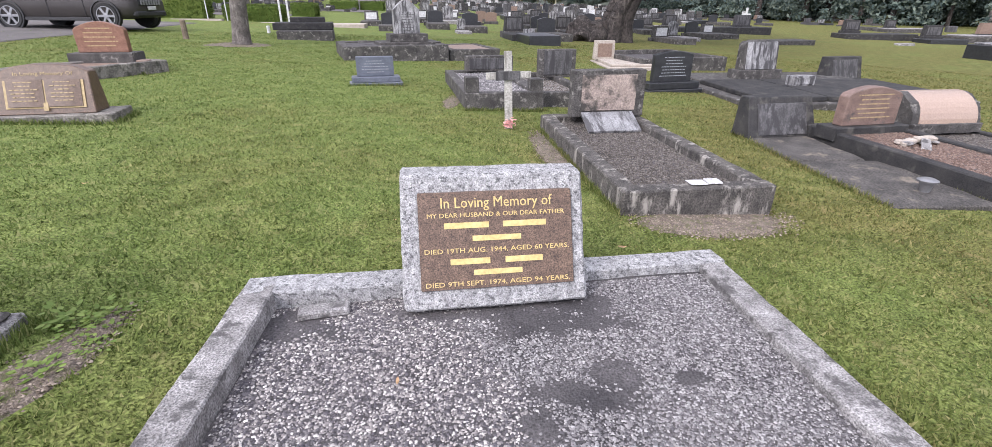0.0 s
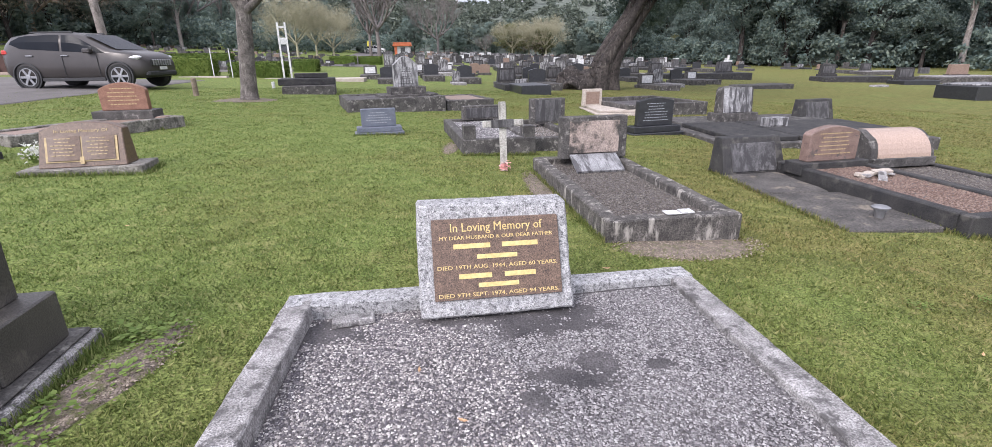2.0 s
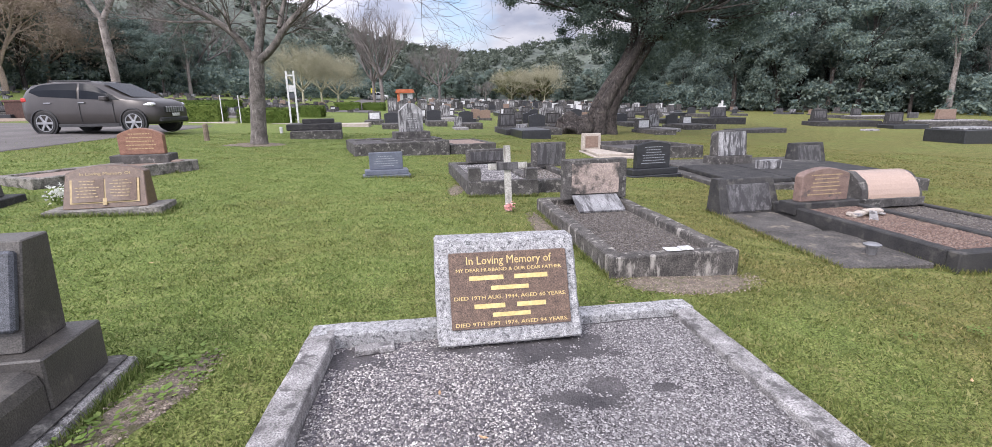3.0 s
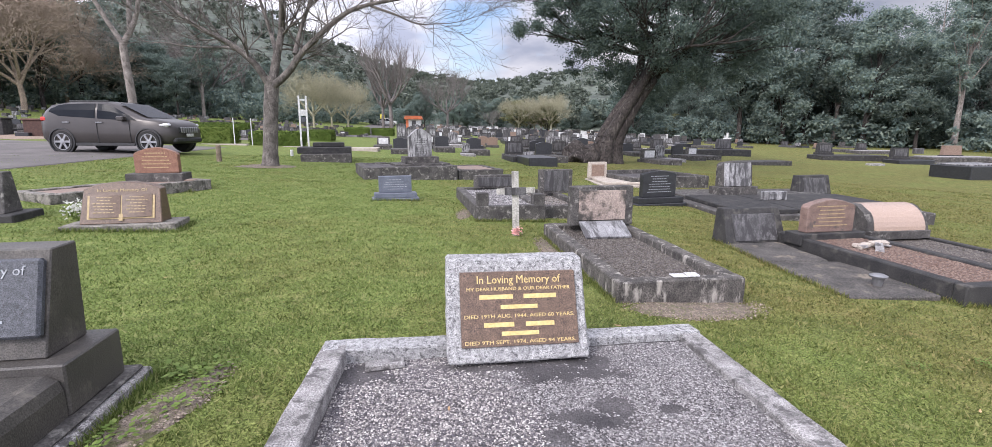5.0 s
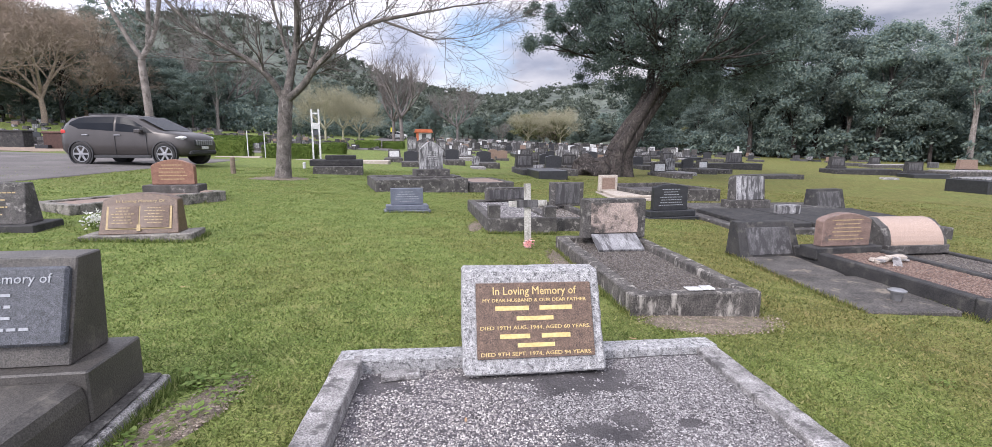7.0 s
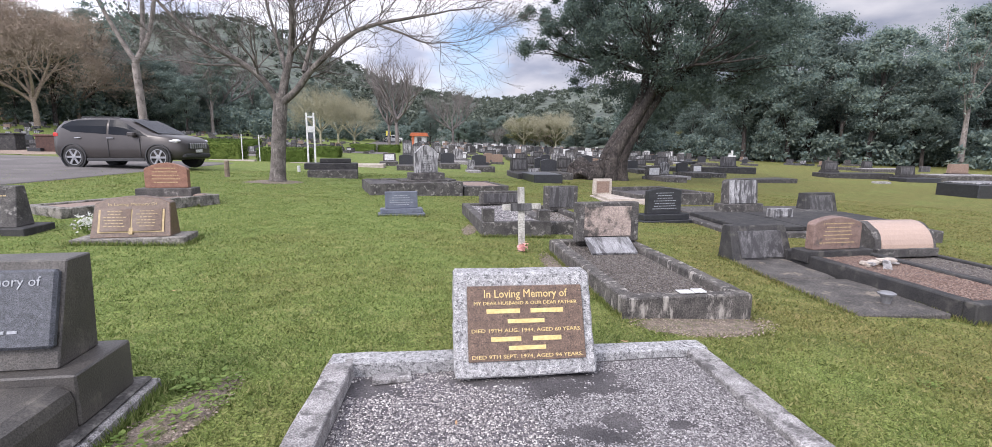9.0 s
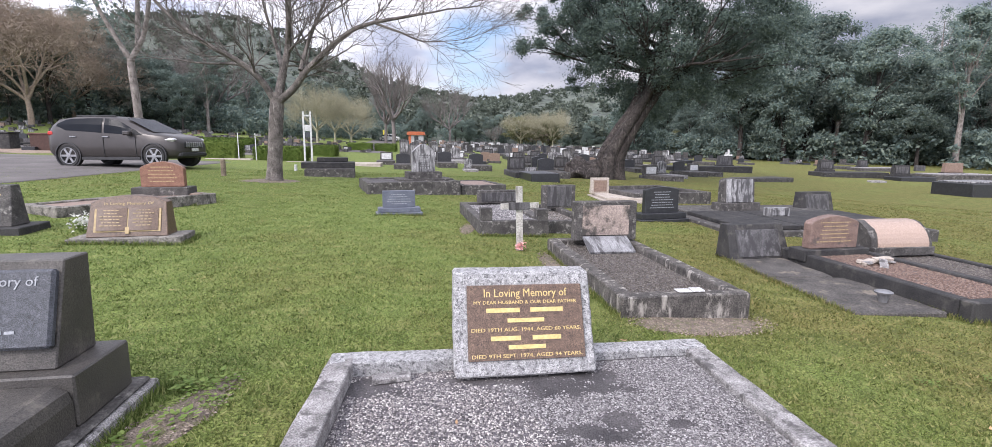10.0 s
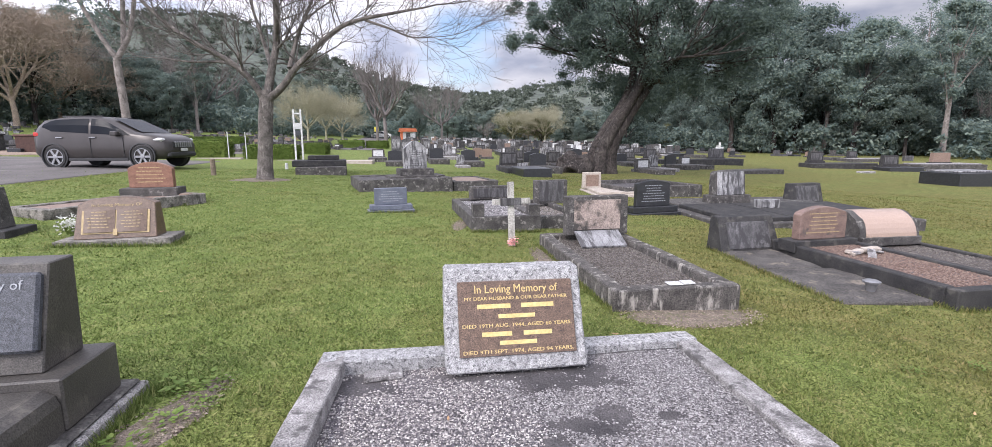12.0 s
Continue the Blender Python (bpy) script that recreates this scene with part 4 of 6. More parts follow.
# dark headstone at the edge of the lawn
upright("blackened stone desk headstone with faded gold lettering", -6.56, 5.98, 14, 0.95, 0.50, 0.34, M_DARKCONC, base=[(1.25, 0.6, 0.07)], taper=0.06, back=0.18, lines=(4, M_FADED), seed=111, base_mat=M_DKGRAN)

# near dark granite monument on three steps
nd = thing("headstone", "dark granite desk monument with speckled grey tablet", "headstone", -1.825, 2.10, 10.0)
part("footing", rough_up(box(-1.7, 0.07, -1.7, 0.31, -0.2, 0.055, 0.012), 0.004, 0.12, 6, 2), M_CONC, nd, "pale concrete footing")
part("footing_top", rough_up(box(-1.7, 0.045, -1.7, 0.28, 0.056, 0.08, 0.01), 0.003, 0.12, 6, 4), M_DARKCONC, nd)
part("plinth", box(-1.6, 0.0, -0.20, 0.20, 0.081, 0.31, 0.008), M_MONU, nd)
led = bmesh.new()
prof = [(-0.012, 0.081), (-0.012, 0.20), (-0.027, 0.245), (-0.07, 0.27), (-1.6, 0.27), (-1.6, 0.081)]
a = [led.verts.new((px, -1.7, pz)) for px, pz in prof]
b = [led.verts.new((px, -0.204, pz)) for px, pz in prof]
led.faces.new(a)
led.faces.new(b[::-1])
for i in range(len(prof)):
    j = (i + 1) % len(prof)
    led.faces.new((a[i], b[i], b[j], a[j]))
bmesh.ops.recalc_face_normals(led, faces=led.faces[:])
part("ledger", led, M_MONU, nd, "rounded dark granite ledger")
o = [(-1.5, 0.311), (-0.105, 0.311), (-0.092, 0.765), (-1.45, 0.765)]
b = slab(o, -0.13, 0.14, 0.006)
for v in b.verts:
    if v.co.y < 0:
        v.co.y += 0.11 * max(0.0, v.co.z - 0.39) / 0.375
part("body", b, M_MONU, nd)
own = box(-1.2, 0.0, -0.022, 0.02, 0.0, 0.335, 0.012)
tab = part("tablet", own, M_GREYGRAN, nd, "speckled grey granite tablet with carved lettering")
tab.matrix_basis = pose(-0.110, -0.128, 0.405, -16, 0, 0)
ml = writing("Memory of", 0.058, -0.19, 0.265, -0.0235, M_SILVER, tab, 0.26)
tb = text_bars(tab, M_SILVER, 0.75, 0.05, 0.24, -0.023, 4, 0, 1, 8)
tb.matrix_basis = pose(-0.45, 0, 0)

# ---- car ----


def build_car(x, y, yaw, paint=M_PAINT, label="parked grey-bronze five-door SUV on asphalt"):
    """A mid-size five-door estate-like off-roader; origin at the middle between the wheels, its front along +x."""
    t = thing("car", label, "car", x, y, yaw, lift=0.022)
    # cross-sections along the length: x, sill z, belt z, roof z, half width at belt, half width at roof
    S = [(-2.17, 0.58, 0.92, 1.04, 0.72, 0.64), (-2.12, 0.38, 1.06, 1.20, 0.86, 0.73), (-1.98, 0.30, 1.15, 1.42, 0.91, 0.75), (-1.76, 0.28, 1.17, 1.60, 0.93, 0.76),
         (-1.30, 0.26, 1.15, 1.67, 0.94, 0.77), (-0.60, 0.25, 1.12, 1.70, 0.94, 0.77), (0.00, 0.25, 1.09, 1.69, 0.94, 0.77), (0.40, 0.25, 1.07, 1.61, 0.94, 0.75),
         (0.80, 0.26, 1.055, 1.42, 0.94, 0.75), (1.20, 0.27, 1.05, 1.21, 0.935, 0.79), (1.42, 0.28, 1.05, 1.14, 0.93, 0.81), (1.77, 0.29, 1.01, 1.09, 0.90, 0.79), (2.05, 0.32, 0.92, 1.01, 0.83, 0.70), (2.21, 0.38, 0.76, 0.86, 0.70, 0.56)]
    bm = bmesh.new()
    rings = []
    for sx, s, b, r, wb, wr in S:
        half_ring = [(wb * 0.86, s), (wb * 0.985, s + 0.12), (wb, (s + b) / 2), (wb * 0.985, b), (wr + (wb - wr) * 0.58, b + (r - b) * 0.5), (wr, r - 0.045 * min(1, (r - b) / 0.4)), (wr * 0.6, r)]
        ring = [(sx, -yy, zz) for yy, zz in half_ring] + [(sx, yy, zz) for yy, zz in half_ring[::-1]]
        rings.append([bm.verts.new(p) for p in ring])
    n = len(rings[0])
    for a, c in zip(rings, rings[1:]):
        for i in range(n):
            bm.faces.new((a[i], a[(i + 1) % n], c[(i + 1) % n], c[i]))
    bm.faces.new(rings[0])
    bm.faces.new(rings[-1][::-1])
    bmesh.ops.recalc_face_normals(bm, faces=bm.faces[:])
    body = part("body", bm, paint, t, smooth=True)

    def side_z(px, k):
        """Point on the side of the cabin at length px and share k from belt to roof."""
        for (x0, _, b0, r0, w0, v0), (x1, _, b1, r1, w1, v1) in zip(S, S[1:]):
            if x0 <= px <= x1:
                f = (px - x0) / (x1 - x0)
                b, r, wb, wr = b0 + (b1 - b0) * f, r0 + (r1 - r0) * f, w0 + (w1 - w0) * f, v0 + (v1 - v0) * f
                mid, top = (b + (r - b) * 0.5, wr + (wb - wr) * 0.58), (r - 0.045 * min(1, (r - b) / 0.4), wr)
                low = (b, wb * 0.985)
                (za, wa), (zb, wc) = (low, mid) if k < 0.5 else (mid, top)
                g = k * 2 if k < 0.5 else k * 2 - 1
                return za + (zb - za) * g, wa + (wc - wa) * g
        return 1.0, 0.9

    def pane(name, lower, upper, side, m=M_GLASS, off=0.012):
        """A curved pane between two edge lines, each a run of (length, share of the cabin's height)."""
        own = bmesh.new()

        def edge(line, f):
            n_ = len(line) - 1
            i_ = min(n_ - 1, int(f * n_))
            g = f * n_ - i_
            return line[i_][0] + (line[i_ + 1][0] - line[i_][0]) * g, line[i_][1] + (line[i_ + 1][1] - line[i_][1]) * g
        rows_ = []
        for a_ in range(13):
            (xa, ka), (xb, kb_) = edge(lower, a_ / 12), edge(upper, a_ / 12)
            col = []
            for c_ in range(7):
                px, k = xa + (xb - xa) * c_ / 6, ka + (kb_ - ka) * c_ / 6
                z, w = side_z(px, k)
                col.append(own.verts.new((px, side * (w + off), z)))
            rows_.append(col)
        for a_ in range(12):
            for c_ in range(6):
                own.faces.new((rows_[a_][c_], rows_[a_ + 1][c_], rows_[a_ + 1][c_ + 1], rows_[a_][c_ + 1]))
        bmesh.ops.recalc_face_normals(own, faces=own.faces[:])
        return part(name, own, m, t)
    for side in (-1, 1):
        pane("side_window", [(-1.80, 0.42), (-1.46, 0.10), (-0.26, 0.05)], [(-1.74, 0.66), (-1.50, 0.90), (-0.26, 0.92)], side)
        pane("side_window", [(-0.18, 0.05), (0.40, 0.05), (0.76, 0.06)], [(-0.18, 0.92), (0.22, 0.90), (0.70, 0.62)], side)
        # dull dark pane added only to cover the sun's glint on the front pillar
        pane("pillar_glare_cover", [(0.78, 0.06), (1.12, 0.10)], [(0.72, 0.60), (0.86, 0.52)], side, M_RUBBER, 0.014)
        for px in (-1.22, -0.12):
            b = box(px - 0.11, px + 0.11, side * 0.955 - 0.018, side * 0.955 + 0.018, 0.985, 1.02, 0.008)
            part("door_handle", b, M_ALLOY, t, "chrome handle")
        b = box(-0.14, 0.10, -0.09, 0.09, -0.07, 0.07, 0.03)
        p = part("mirror", b, paint, t)
        p.matrix_basis = pose(0.70, side * 1.03, 1.13)
        b = box(-1.00, 0.98, side * 0.93 - 0.02, side * 0.93 + 0.02, 0.24, 0.34, 0.01)
        part("sill", b, M_PLASTIC, t)
        for px in (-0.22, 0.86):
            b = box(px - 0.006, px + 0.006, side * 0.946 - 0.006, side * 0.946 + 0.006, 0.36, 1.0, 0)
            part("door_gap", b, M_PLASTIC, t)
        b = box(-1.25, 0.1, side * 0.66 - 0.018, side * 0.66 + 0.018, 1.665, 1.715, 0.01)
        part("roof_rail", b, M_PLASTIC, t)
        b = box(-2.11, -1.90, side * 0.855 - 0.055, side * 0.855 + 0.055, 1.04, 1.18, 0.03)
        part("tail_light", b, M_REDLENS, t, "red tail lamp")
        b = box(1.66, 2.10, side * 0.76 - 0.12, side * 0.76 + 0.12, 0.86, 0.985, 0.05)
        part("headlight", b, M_LAMP, t, "clear headlamp")
        b = box(2.06, 2.18, side * 0.62 - 0.07, side * 0.62 + 0.07, 0.46, 0.56, 0.03)
        part("fog_lamp", b, M_LAMP, t)
    # windscreen and rear window
    for name, xs in (("windscreen", ((0.42, 1.615, 0.66), (1.36, 1.155, 0.74))), ("rear_window", ((-2.13, 1.20, 0.62), (-1.88, 1.53, 0.62)))):
        own = bmesh.new()
        (x0, z0, w0), (x1, z1, w1) = xs
        dx = 0.03 if name == "windscreen" else -0.05
        own.faces.new([own.verts.new(p) for p in ((x0 + dx, -w0, z0 + 0.02), (x1 + dx, -w1, z1 + 0.02), (x1 + dx, w1, z1 + 0.02), (x0 + dx, w0, z0 + 0.02))])
        part(name, own, M_GLASS, t)
    grille = part("grille", box(2.12, 2.24, -0.52, 0.52, 0.66, 0.87, 0.03), M_PLASTIC, t)
    for k in range(8):
        yy = -0.42 + 0.12 * k
        part("grille_bar", box(2.23, 2.27, yy - 0.034, yy + 0.034, 0.67, 0.86, 0.01), M_ALLOY, grille)
    part("bumper", box(1.96, 2.25, -0.72, 0.72, 0.34, 0.52, 0.05), M_PLASTIC, t)
    part("number_plate", box(2.252, 2.272, -0.19, 0.19, 0.54, 0.64, 0.003), M_WHITE, t, "white number plate")
    for px in (-1.44, 1.44):
        for side in (-1, 1):
            # dark arch, tyre, rim with spokes
            arch_b = lathe([(0.385, 0.0), (0.43, 0.0), (0.435, 0.055), (0.40, 0.06), (0.385, 0.0)], 24, False)
            p = part("wheel_arch", arch_b, M_PLASTIC, t)
            p.matrix_basis = pose(px, side * 0.905, 0.39, 90 * side, 0, 0)
            w = lathe([(0.27, -0.11), (0.345, -0.11), (0.368, -0.08), (0.372, 0.0), (0.368, 0.09), (0.345, 0.12), (0.27, 0.115), (0.25, 0.05)], 24)
            wheel = part("wheel", w, M_RUBBER, t, "black tyre", smooth=False)
            wheel.matrix_basis = pose(px, side * 0.83, 0.372, 90 * side, 0, 0)
            rim = bmesh.new()
            for k in range(6):
                own = box(0.05, 0.265, -0.035, 0.035, 0.085, 0.112, 0.006)
                bmesh.ops.rotate(own, verts=own.verts[:], cent=(0, 0, 0), matrix=Matrix.Rotation(k * math.pi / 3, 3, "Z"))
                merge(rim, own)
            merge(rim, lathe([(0.07, 0.07), (0.07, 0.118), (0.05, 0.122)], 12))
            own = lathe([(0.252, 0.075), (0.272, 0.075), (0.272, 0.12), (0.252, 0.12), (0.252, 0.075)], 24, False)
            merge(rim, own)
            part("rim", rim, M_ALLOY, wheel, "six-spoke alloy rim")
            for o in (wheel, p):
                if side > 0:
                    o.matrix_basis = pose(px, side * (0.83 if o is wheel else 0.905), 0.372 if o is wheel else 0.39, -90, 0, 0)
                else:
                    o.matrix_basis = pose(px, side * (0.83 if o is wheel else 0.905), 0.372 if o is wheel else 0.39, 90, 0, 0)
    return t


build_car(-13.75, 18.3, 0.0).scale = (1.05, 1.05, 1.05)
build_car(-25.5, 112.0, 12.0, M_WHITE, "small white car parked far down the lane")
for sx, sy in ((-14.35, 26.9), (-13.6, 27.3)):
    t = thing("stake", "thin white garden stake by the hedge", "stake", sx, sy, 0, "garden stakes")
    part("rod", box(-0.02, 0.02, -0.02, 0.02, -0.1, 1.45, 0.004), M_WHITE, t)

# ---- posts, hedges, small lawn things ----
st = thing("bollard", "short weathered timber bollard in the lawn", "post", -9.05, 15.94, 5)
part("post", lathe([(0.075, -0.1), (0.08, 0.0), (0.075, 0.50), (0.055, 0.53)], 10), M_WOOD, st)
pp = thing("marker", "short white plastic pipe marker in the grass", "marker", -8.36, 19.9, 0)
part("pipe", lathe([(0.06, -0.05), (0.06, 0.24), (0.045, 0.25)], 10), M_WHITE, pp)
sg = thing("sign_post", "white double-post sign frame on the lawn", "sign", -10.6, 27.0, 20)
for px in (-0.18, 0.18):
    part("post", box(px - 0.045, px + 0.045, -0.04, 0.04, -0.1, 2.72, 0.006), M_WHITE, sg)
part("panel", box(-0.134, 0.134, -0.02, 0.02, 1.35, 1.62, 0.006), M_GREYGRAN, sg, "grey sign panel")
part("panel", box(-0.134, 0.134, -0.02, 0.02, 1.68, 2.0, 0.006), M_WHITE, sg)
part("crossbar", box(-0.134, 0.134, -0.02, 0.02, 2.46, 2.54, 0.006), M_WHITE, sg)


def hedge(x, y, yaw, w, d, h):
    t = thing("hedge", "clipped square green hedge", "hedge", x, y, yaw, "clipped hedges")
    part("mass", rough_up(box(-w / 2 + 0.06, w / 2 - 0.06, -d / 2 + 0.06, d / 2 - 0.06, -0.15, h - 0.06, 0.05), 0.04, 0.25, 6, x), M_HEDGE, t)
    rg = np.random.RandomState(int(abs(x * 10)) + 3)
    n = int(420 * (w * h * 2 + w * d + d * h * 2))
    side = rg.choice(5, n, p=np.array([w * h, w * h, d * h, d * h, w * d]) / (2 * w * h + 2 * d * h + w * d))
    P = rg.uniform(-0.5, 0.5, (n, 3)) * [w, d, h] + [0, 0, h / 2]
    P[side == 0, 1], P[side == 1, 1] = -d / 2, d / 2
    P[side == 2, 0], P[side == 3, 0] = -w / 2, w / 2
    P[side == 4, 2] = h
    P += rg.normal(0, 0.022, P.shape)
    quads("leaves", (P[:, None] + rg.normal(0, 0.028, (n, 4, 3))).reshape(-1, 3), 4, M_HEDGE, t)
    return t


for hx, hy, hyaw, hw, hd, hh in ((-17.4, 27.9, 6, 5.0, 1.1, 0.92), (-12.6, 28.3, 6, 2.7, 1.4, 0.75), (-12.9, 36.2, 8, 1.5, 1.6, 0.75), (-14.8, 51.6, 6, 2.4, 1.2, 0.75), (-12.4, 52.6, 6, 2.2, 1.2, 0.75), (-26, 46, 6, 6, 1.2, 0.7)):
    hedge(hx, hy, hyaw, hw, hd, hh)


def path_edge(x, y, yaw, w):
    t = thing("edging", "pale concrete garden edging", "edging", x, y, yaw)
    part("strip", box(-w / 2, w / 2, -0.15, 0.15, -0.1, 0.05, 0.01), M_PALE, t)


path_edge(-14.9, 26.9, 6, 2.4)
path_edge(-10.6, 27.3, 6, 2.6)

# dark stepped grave by the sign
k5 = thing("grave_slab", "dark stepped granite grave with ledger", "grave", -6.15, 17.5, 16)
part("lower_slab", box(-0.85, 0.85, 0, 1.6, -0.3, 0.28, 0.02), M_DARKCONC, k5)
part("upper_slab", box(-1.0, 0.85, 0.5, 1.7, 0.281, 0.50, 0.02), M_DKGRAN, k5)
part("block", box(-0.5, 0.6, 1.0, 1.5, 0.501, 0.66, 0.02), M_DKGRAN, k5)
pw = thing("grave_slab", "pale low concrete grave slab", "grave", -7.7, 25.7, 8)
part("slab_piece", box(-0.5, 1.3, 0, 1.4, -0.2, 0.14, 0.015), M_PALE, pw)

# shed
sh = thing("shed", "small white hut with orange roof", "shed", -16.9, 97, 5)
part("wall", box(-1.4, 1.4, -1.1, 1.1, -0.3, 1.9, 0.02), M_WHITE, sh)
part("roof", box(-1.7, 1.7, -1.5, 1.5, 1.9, 2.55, 0.02, taper=0.2), M_ORANGE, sh)
part("door", box(-0.3, 0.5, -1.14, -1.101, 0, 1.7, 0.01), M_STREAK, sh)
part("side_panel", box(-1.38, -0.9, -1.15, -1.101, 0.0, 1.89, 0.01), M_ORANGE, sh)

# ---- trees ----


def tube(V, F, p0, r0, p1, r1, n=6):
    d = (p1 - p0)
    if d.length < 1e-5:
        return
    q = d.to_track_quat("Z", "Y")
    k = len(V)
    for p, r in ((p0, r0), (p1, r1)):
        for i in range(n):
            a = 6.28318 * i / n
            V.append(p + q @ Vector((r * math.cos(a), r * math.sin(a), 0)))
    for i in range(n):
        j = (i + 1) % n
        F.append((k + i, k + j, k + n + j, k + n + i))


def grow(V, F, tips, p, d, length, r, depth, rng, spread=0.6, up=0.12, wig=0.18, kids=(2, 3), n=6, shrink=0.72):
    """A branch in four bent pieces, then its own branches."""
    q = p.copy()
    dd = d.normalized()
    steps = 4
    nodes = []
    for s in range(steps):
        dd = (dd + Vector((rng.uniform(-1, 1), rng.uniform(-1, 1), rng.uniform(-1, 1))) * wig + Vector((0, 0, up * 0.4))).normalized()
        e = q + dd * (length / steps)
        r1 = r * (1 - 0.40 * (s + 1) / steps)
        tube(V, F, q, r * (1 - 0.40 * s / steps), e, r1, n if depth > 1 else 4 if depth > 0 else 3)
        q = e
        nodes.append((q.copy(), dd.copy(), r1))
    if depth <= 0:
        tips.append(q.copy())
        return
    for s, (np_, nd_, nr) in enumerate(nodes):
        k = 1 if s < steps - 1 else rng.randint(*kids)
        if s == 0 and depth > 2:
            continue
        for _ in range(k):
            side = Vector((rng.uniform(-1, 1), rng.uniform(-1, 1), rng.uniform(-0.5, 1))).normalized()
            nd2 = (nd_ + side * spread + Vector((0, 0, up))).normalized()
            grow(V, F, tips, np_, nd2, length * rng.uniform(shrink - 0.15, shrink + 0.08), max(nr * rng.uniform(0.5, 0.75), 0.004), depth - 1, rng, spread, up, wig, kids, n, shrink)


def limb(V, F, pts, r0, r1, n=8):
    for i in range(len(pts) - 1):
        a = r0 + (r1 - r0) * i / (len(pts) - 1)
        b = r0 + (r1 - r0) * (i + 1) / (len(pts) - 1)
        tube(V, F, Vector(pts[i]), a, Vector(pts[i + 1]), b, n)


def smooth_line(pts, k=4):
    """Catmull-Rom through the points."""
    P = [Vector(p) for p in pts]
    P = [P[0] * 2 - P[1]] + P + [P[-1] * 2 - P[-2]]
    out = []
    for i in range(1, len(P) - 2):
        for s in range(k):
            t = s / k
            out.append(0.5 * ((2 * P[i]) + (P[i + 1] - P[i - 1]) * t + (2 * P[i - 1] - 5 * P[i] + 4 * P[i + 1] - P[i + 2]) * t * t + (3 * P[i] - P[i - 1] - 3 * P[i + 1] + P[i + 2]) * t * t * t))
    out.append(P[-2])
    return out


def bare_tree_near(x, y):
    t = thing("tree", "bare spreading deciduous tree with grey bark", "tree", x, y)
    rng = random.Random(12)
    V, F, tips = [], [], []
    trunk = smooth_line([(-0.02, 0, -0.15), (0.0, 0, 0.12), (0.03, 0.02, 0.6), (0.10, 0.0, 1.3), (0.16, 0.02, 2.0), (0.22, 0.05, 2.6)])
    rad = [0.46, 0.36, 0.30, 0.265, 0.245, 0.235, 0.225, 0.22] + [0.215 - 0.002 * i for i in range(14)]
    for i in range(len(trunk) - 1):
        tube(V, F, trunk[i], rad[i], trunk[i + 1], rad[i + 1], 12)
    mains = [
        ([(0.20, 0.0, 2.30), (0.75, -0.1, 2.70), (1.3, -0.2, 3.3), (2.3, -0.3, 4.10), (3.0, -0.4, 4.42), (4.2, -0.5, 4.62), (5.0, -0.5, 4.75)], 0.19, 0.04),
        ([(3.3, -0.4, 4.45), (4.0, -0.5, 4.20), (4.6, -0.6, 3.95), (5.2, -0.6, 3.95)], 0.06, 0.02),
        ([(1.0, -0.15, 3.0), (1.15, -0.1, 3.7), (1.45, 0.0, 4.5), (2.4, 0.1, 5.2)], 0.09, 0.03),
        ([(0.24, 0.05, 2.5), (0.36, 0.15, 3.2), (0.50, 0.3, 4.0), (0.52, 0.4, 5.2), (0.45, 0.5, 6.5), (0.6, 0.6, 8.0)], 0.21, 0.06),
        ([(0.15, 0.0, 2.35), (-0.15, -0.2, 2.95), (-0.70, -0.4, 3.45), (-1.5, -0.6, 3.9), (-2.3, -0.8, 4.6), (-3.1, -1.0, 5.6)], 0.17, 0.05),
        ([(-0.55, -0.35, 3.3), (-1.2, 0.2, 3.45), (-2.2, 0.5, 3.5), (-3.2, 0.7, 3.65)], 0.08, 0.03),
        ([(0.40, 0.15, 3.1), (-0.1, 0.9, 4.0), (-0.7, 1.6, 5.2), (-1.2, 2.2, 6.6)], 0.13, 0.04),
        ([(1.05, -0.25, 3.2), (1.15, 0.3, 4.2), (1.5, 0.8, 5.4), (2.0, 1.2, 6.6)], 0.11, 0.04),
        ([(0.50, 0.3, 4.0), (0.9, -0.4, 5.0), (1.2, -0.9, 6.2), (1.3, -1.2, 7.4)], 0.10, 0.03)]
    raw("trunk", V, F, M_GREYBARK, t, True)
    for pts, r0, r1 in mains:
        V, F = [], []
        line = smooth_line(pts)
        r0, r1 = r0 * 0.64, r1 * 0.6
        limb(V, F, line, r0, r1, 8)
        m = len(line)
        for i in range(m // 4, m):
            for _ in range(2):
                if rng.random() < 0.66:
                    d = (line[i] - line[i - 1]).normalized()
                    side = Vector((rng.uniform(-1, 1), rng.uniform(-1, 1), rng.uniform(-0.35, 1))).normalized()
                    rr_ = (r0 + (r1 - r0) * i / m) * 0.5
                    grow(V, F, tips, line[i], d * 0.6 + side * 0.8, rng.uniform(0.8, 1.6), max(0.008, rr_ * 0.55), 2, rng, 0.7, 0.02, 0.3, (2, 3), 5)
        grow(V, F, tips, line[-1], line[-1] - line[-2], 1.2, r1, 3, rng, 0.6, 0.05)
        raw("limb", V, F, M_GREYBARK, t, True)
    return t


bare_tree_near(-6.92, 14.9)
mr = thing("mulch_ring", "ring of leaf litter round the tree foot", "mulch", -7.0, 14.9)
own = bmesh.new()
ringv = []
for i in range(28):
    a = 6.2832 * i / 28
    r = 0.72 + 0.30 * noise.noise(Vector((math.cos(a) * 2, math.sin(a) * 2, 5)))
    px, py = r * math.cos(a) * 1.15, r * math.sin(a)
    ringv.append(own.verts.new((px, py, gz(-7 + px, 14.9 + py) - gz(-7.0, 14.9) + 0.004)))
c = own.verts.new((0, 0, 0.05))
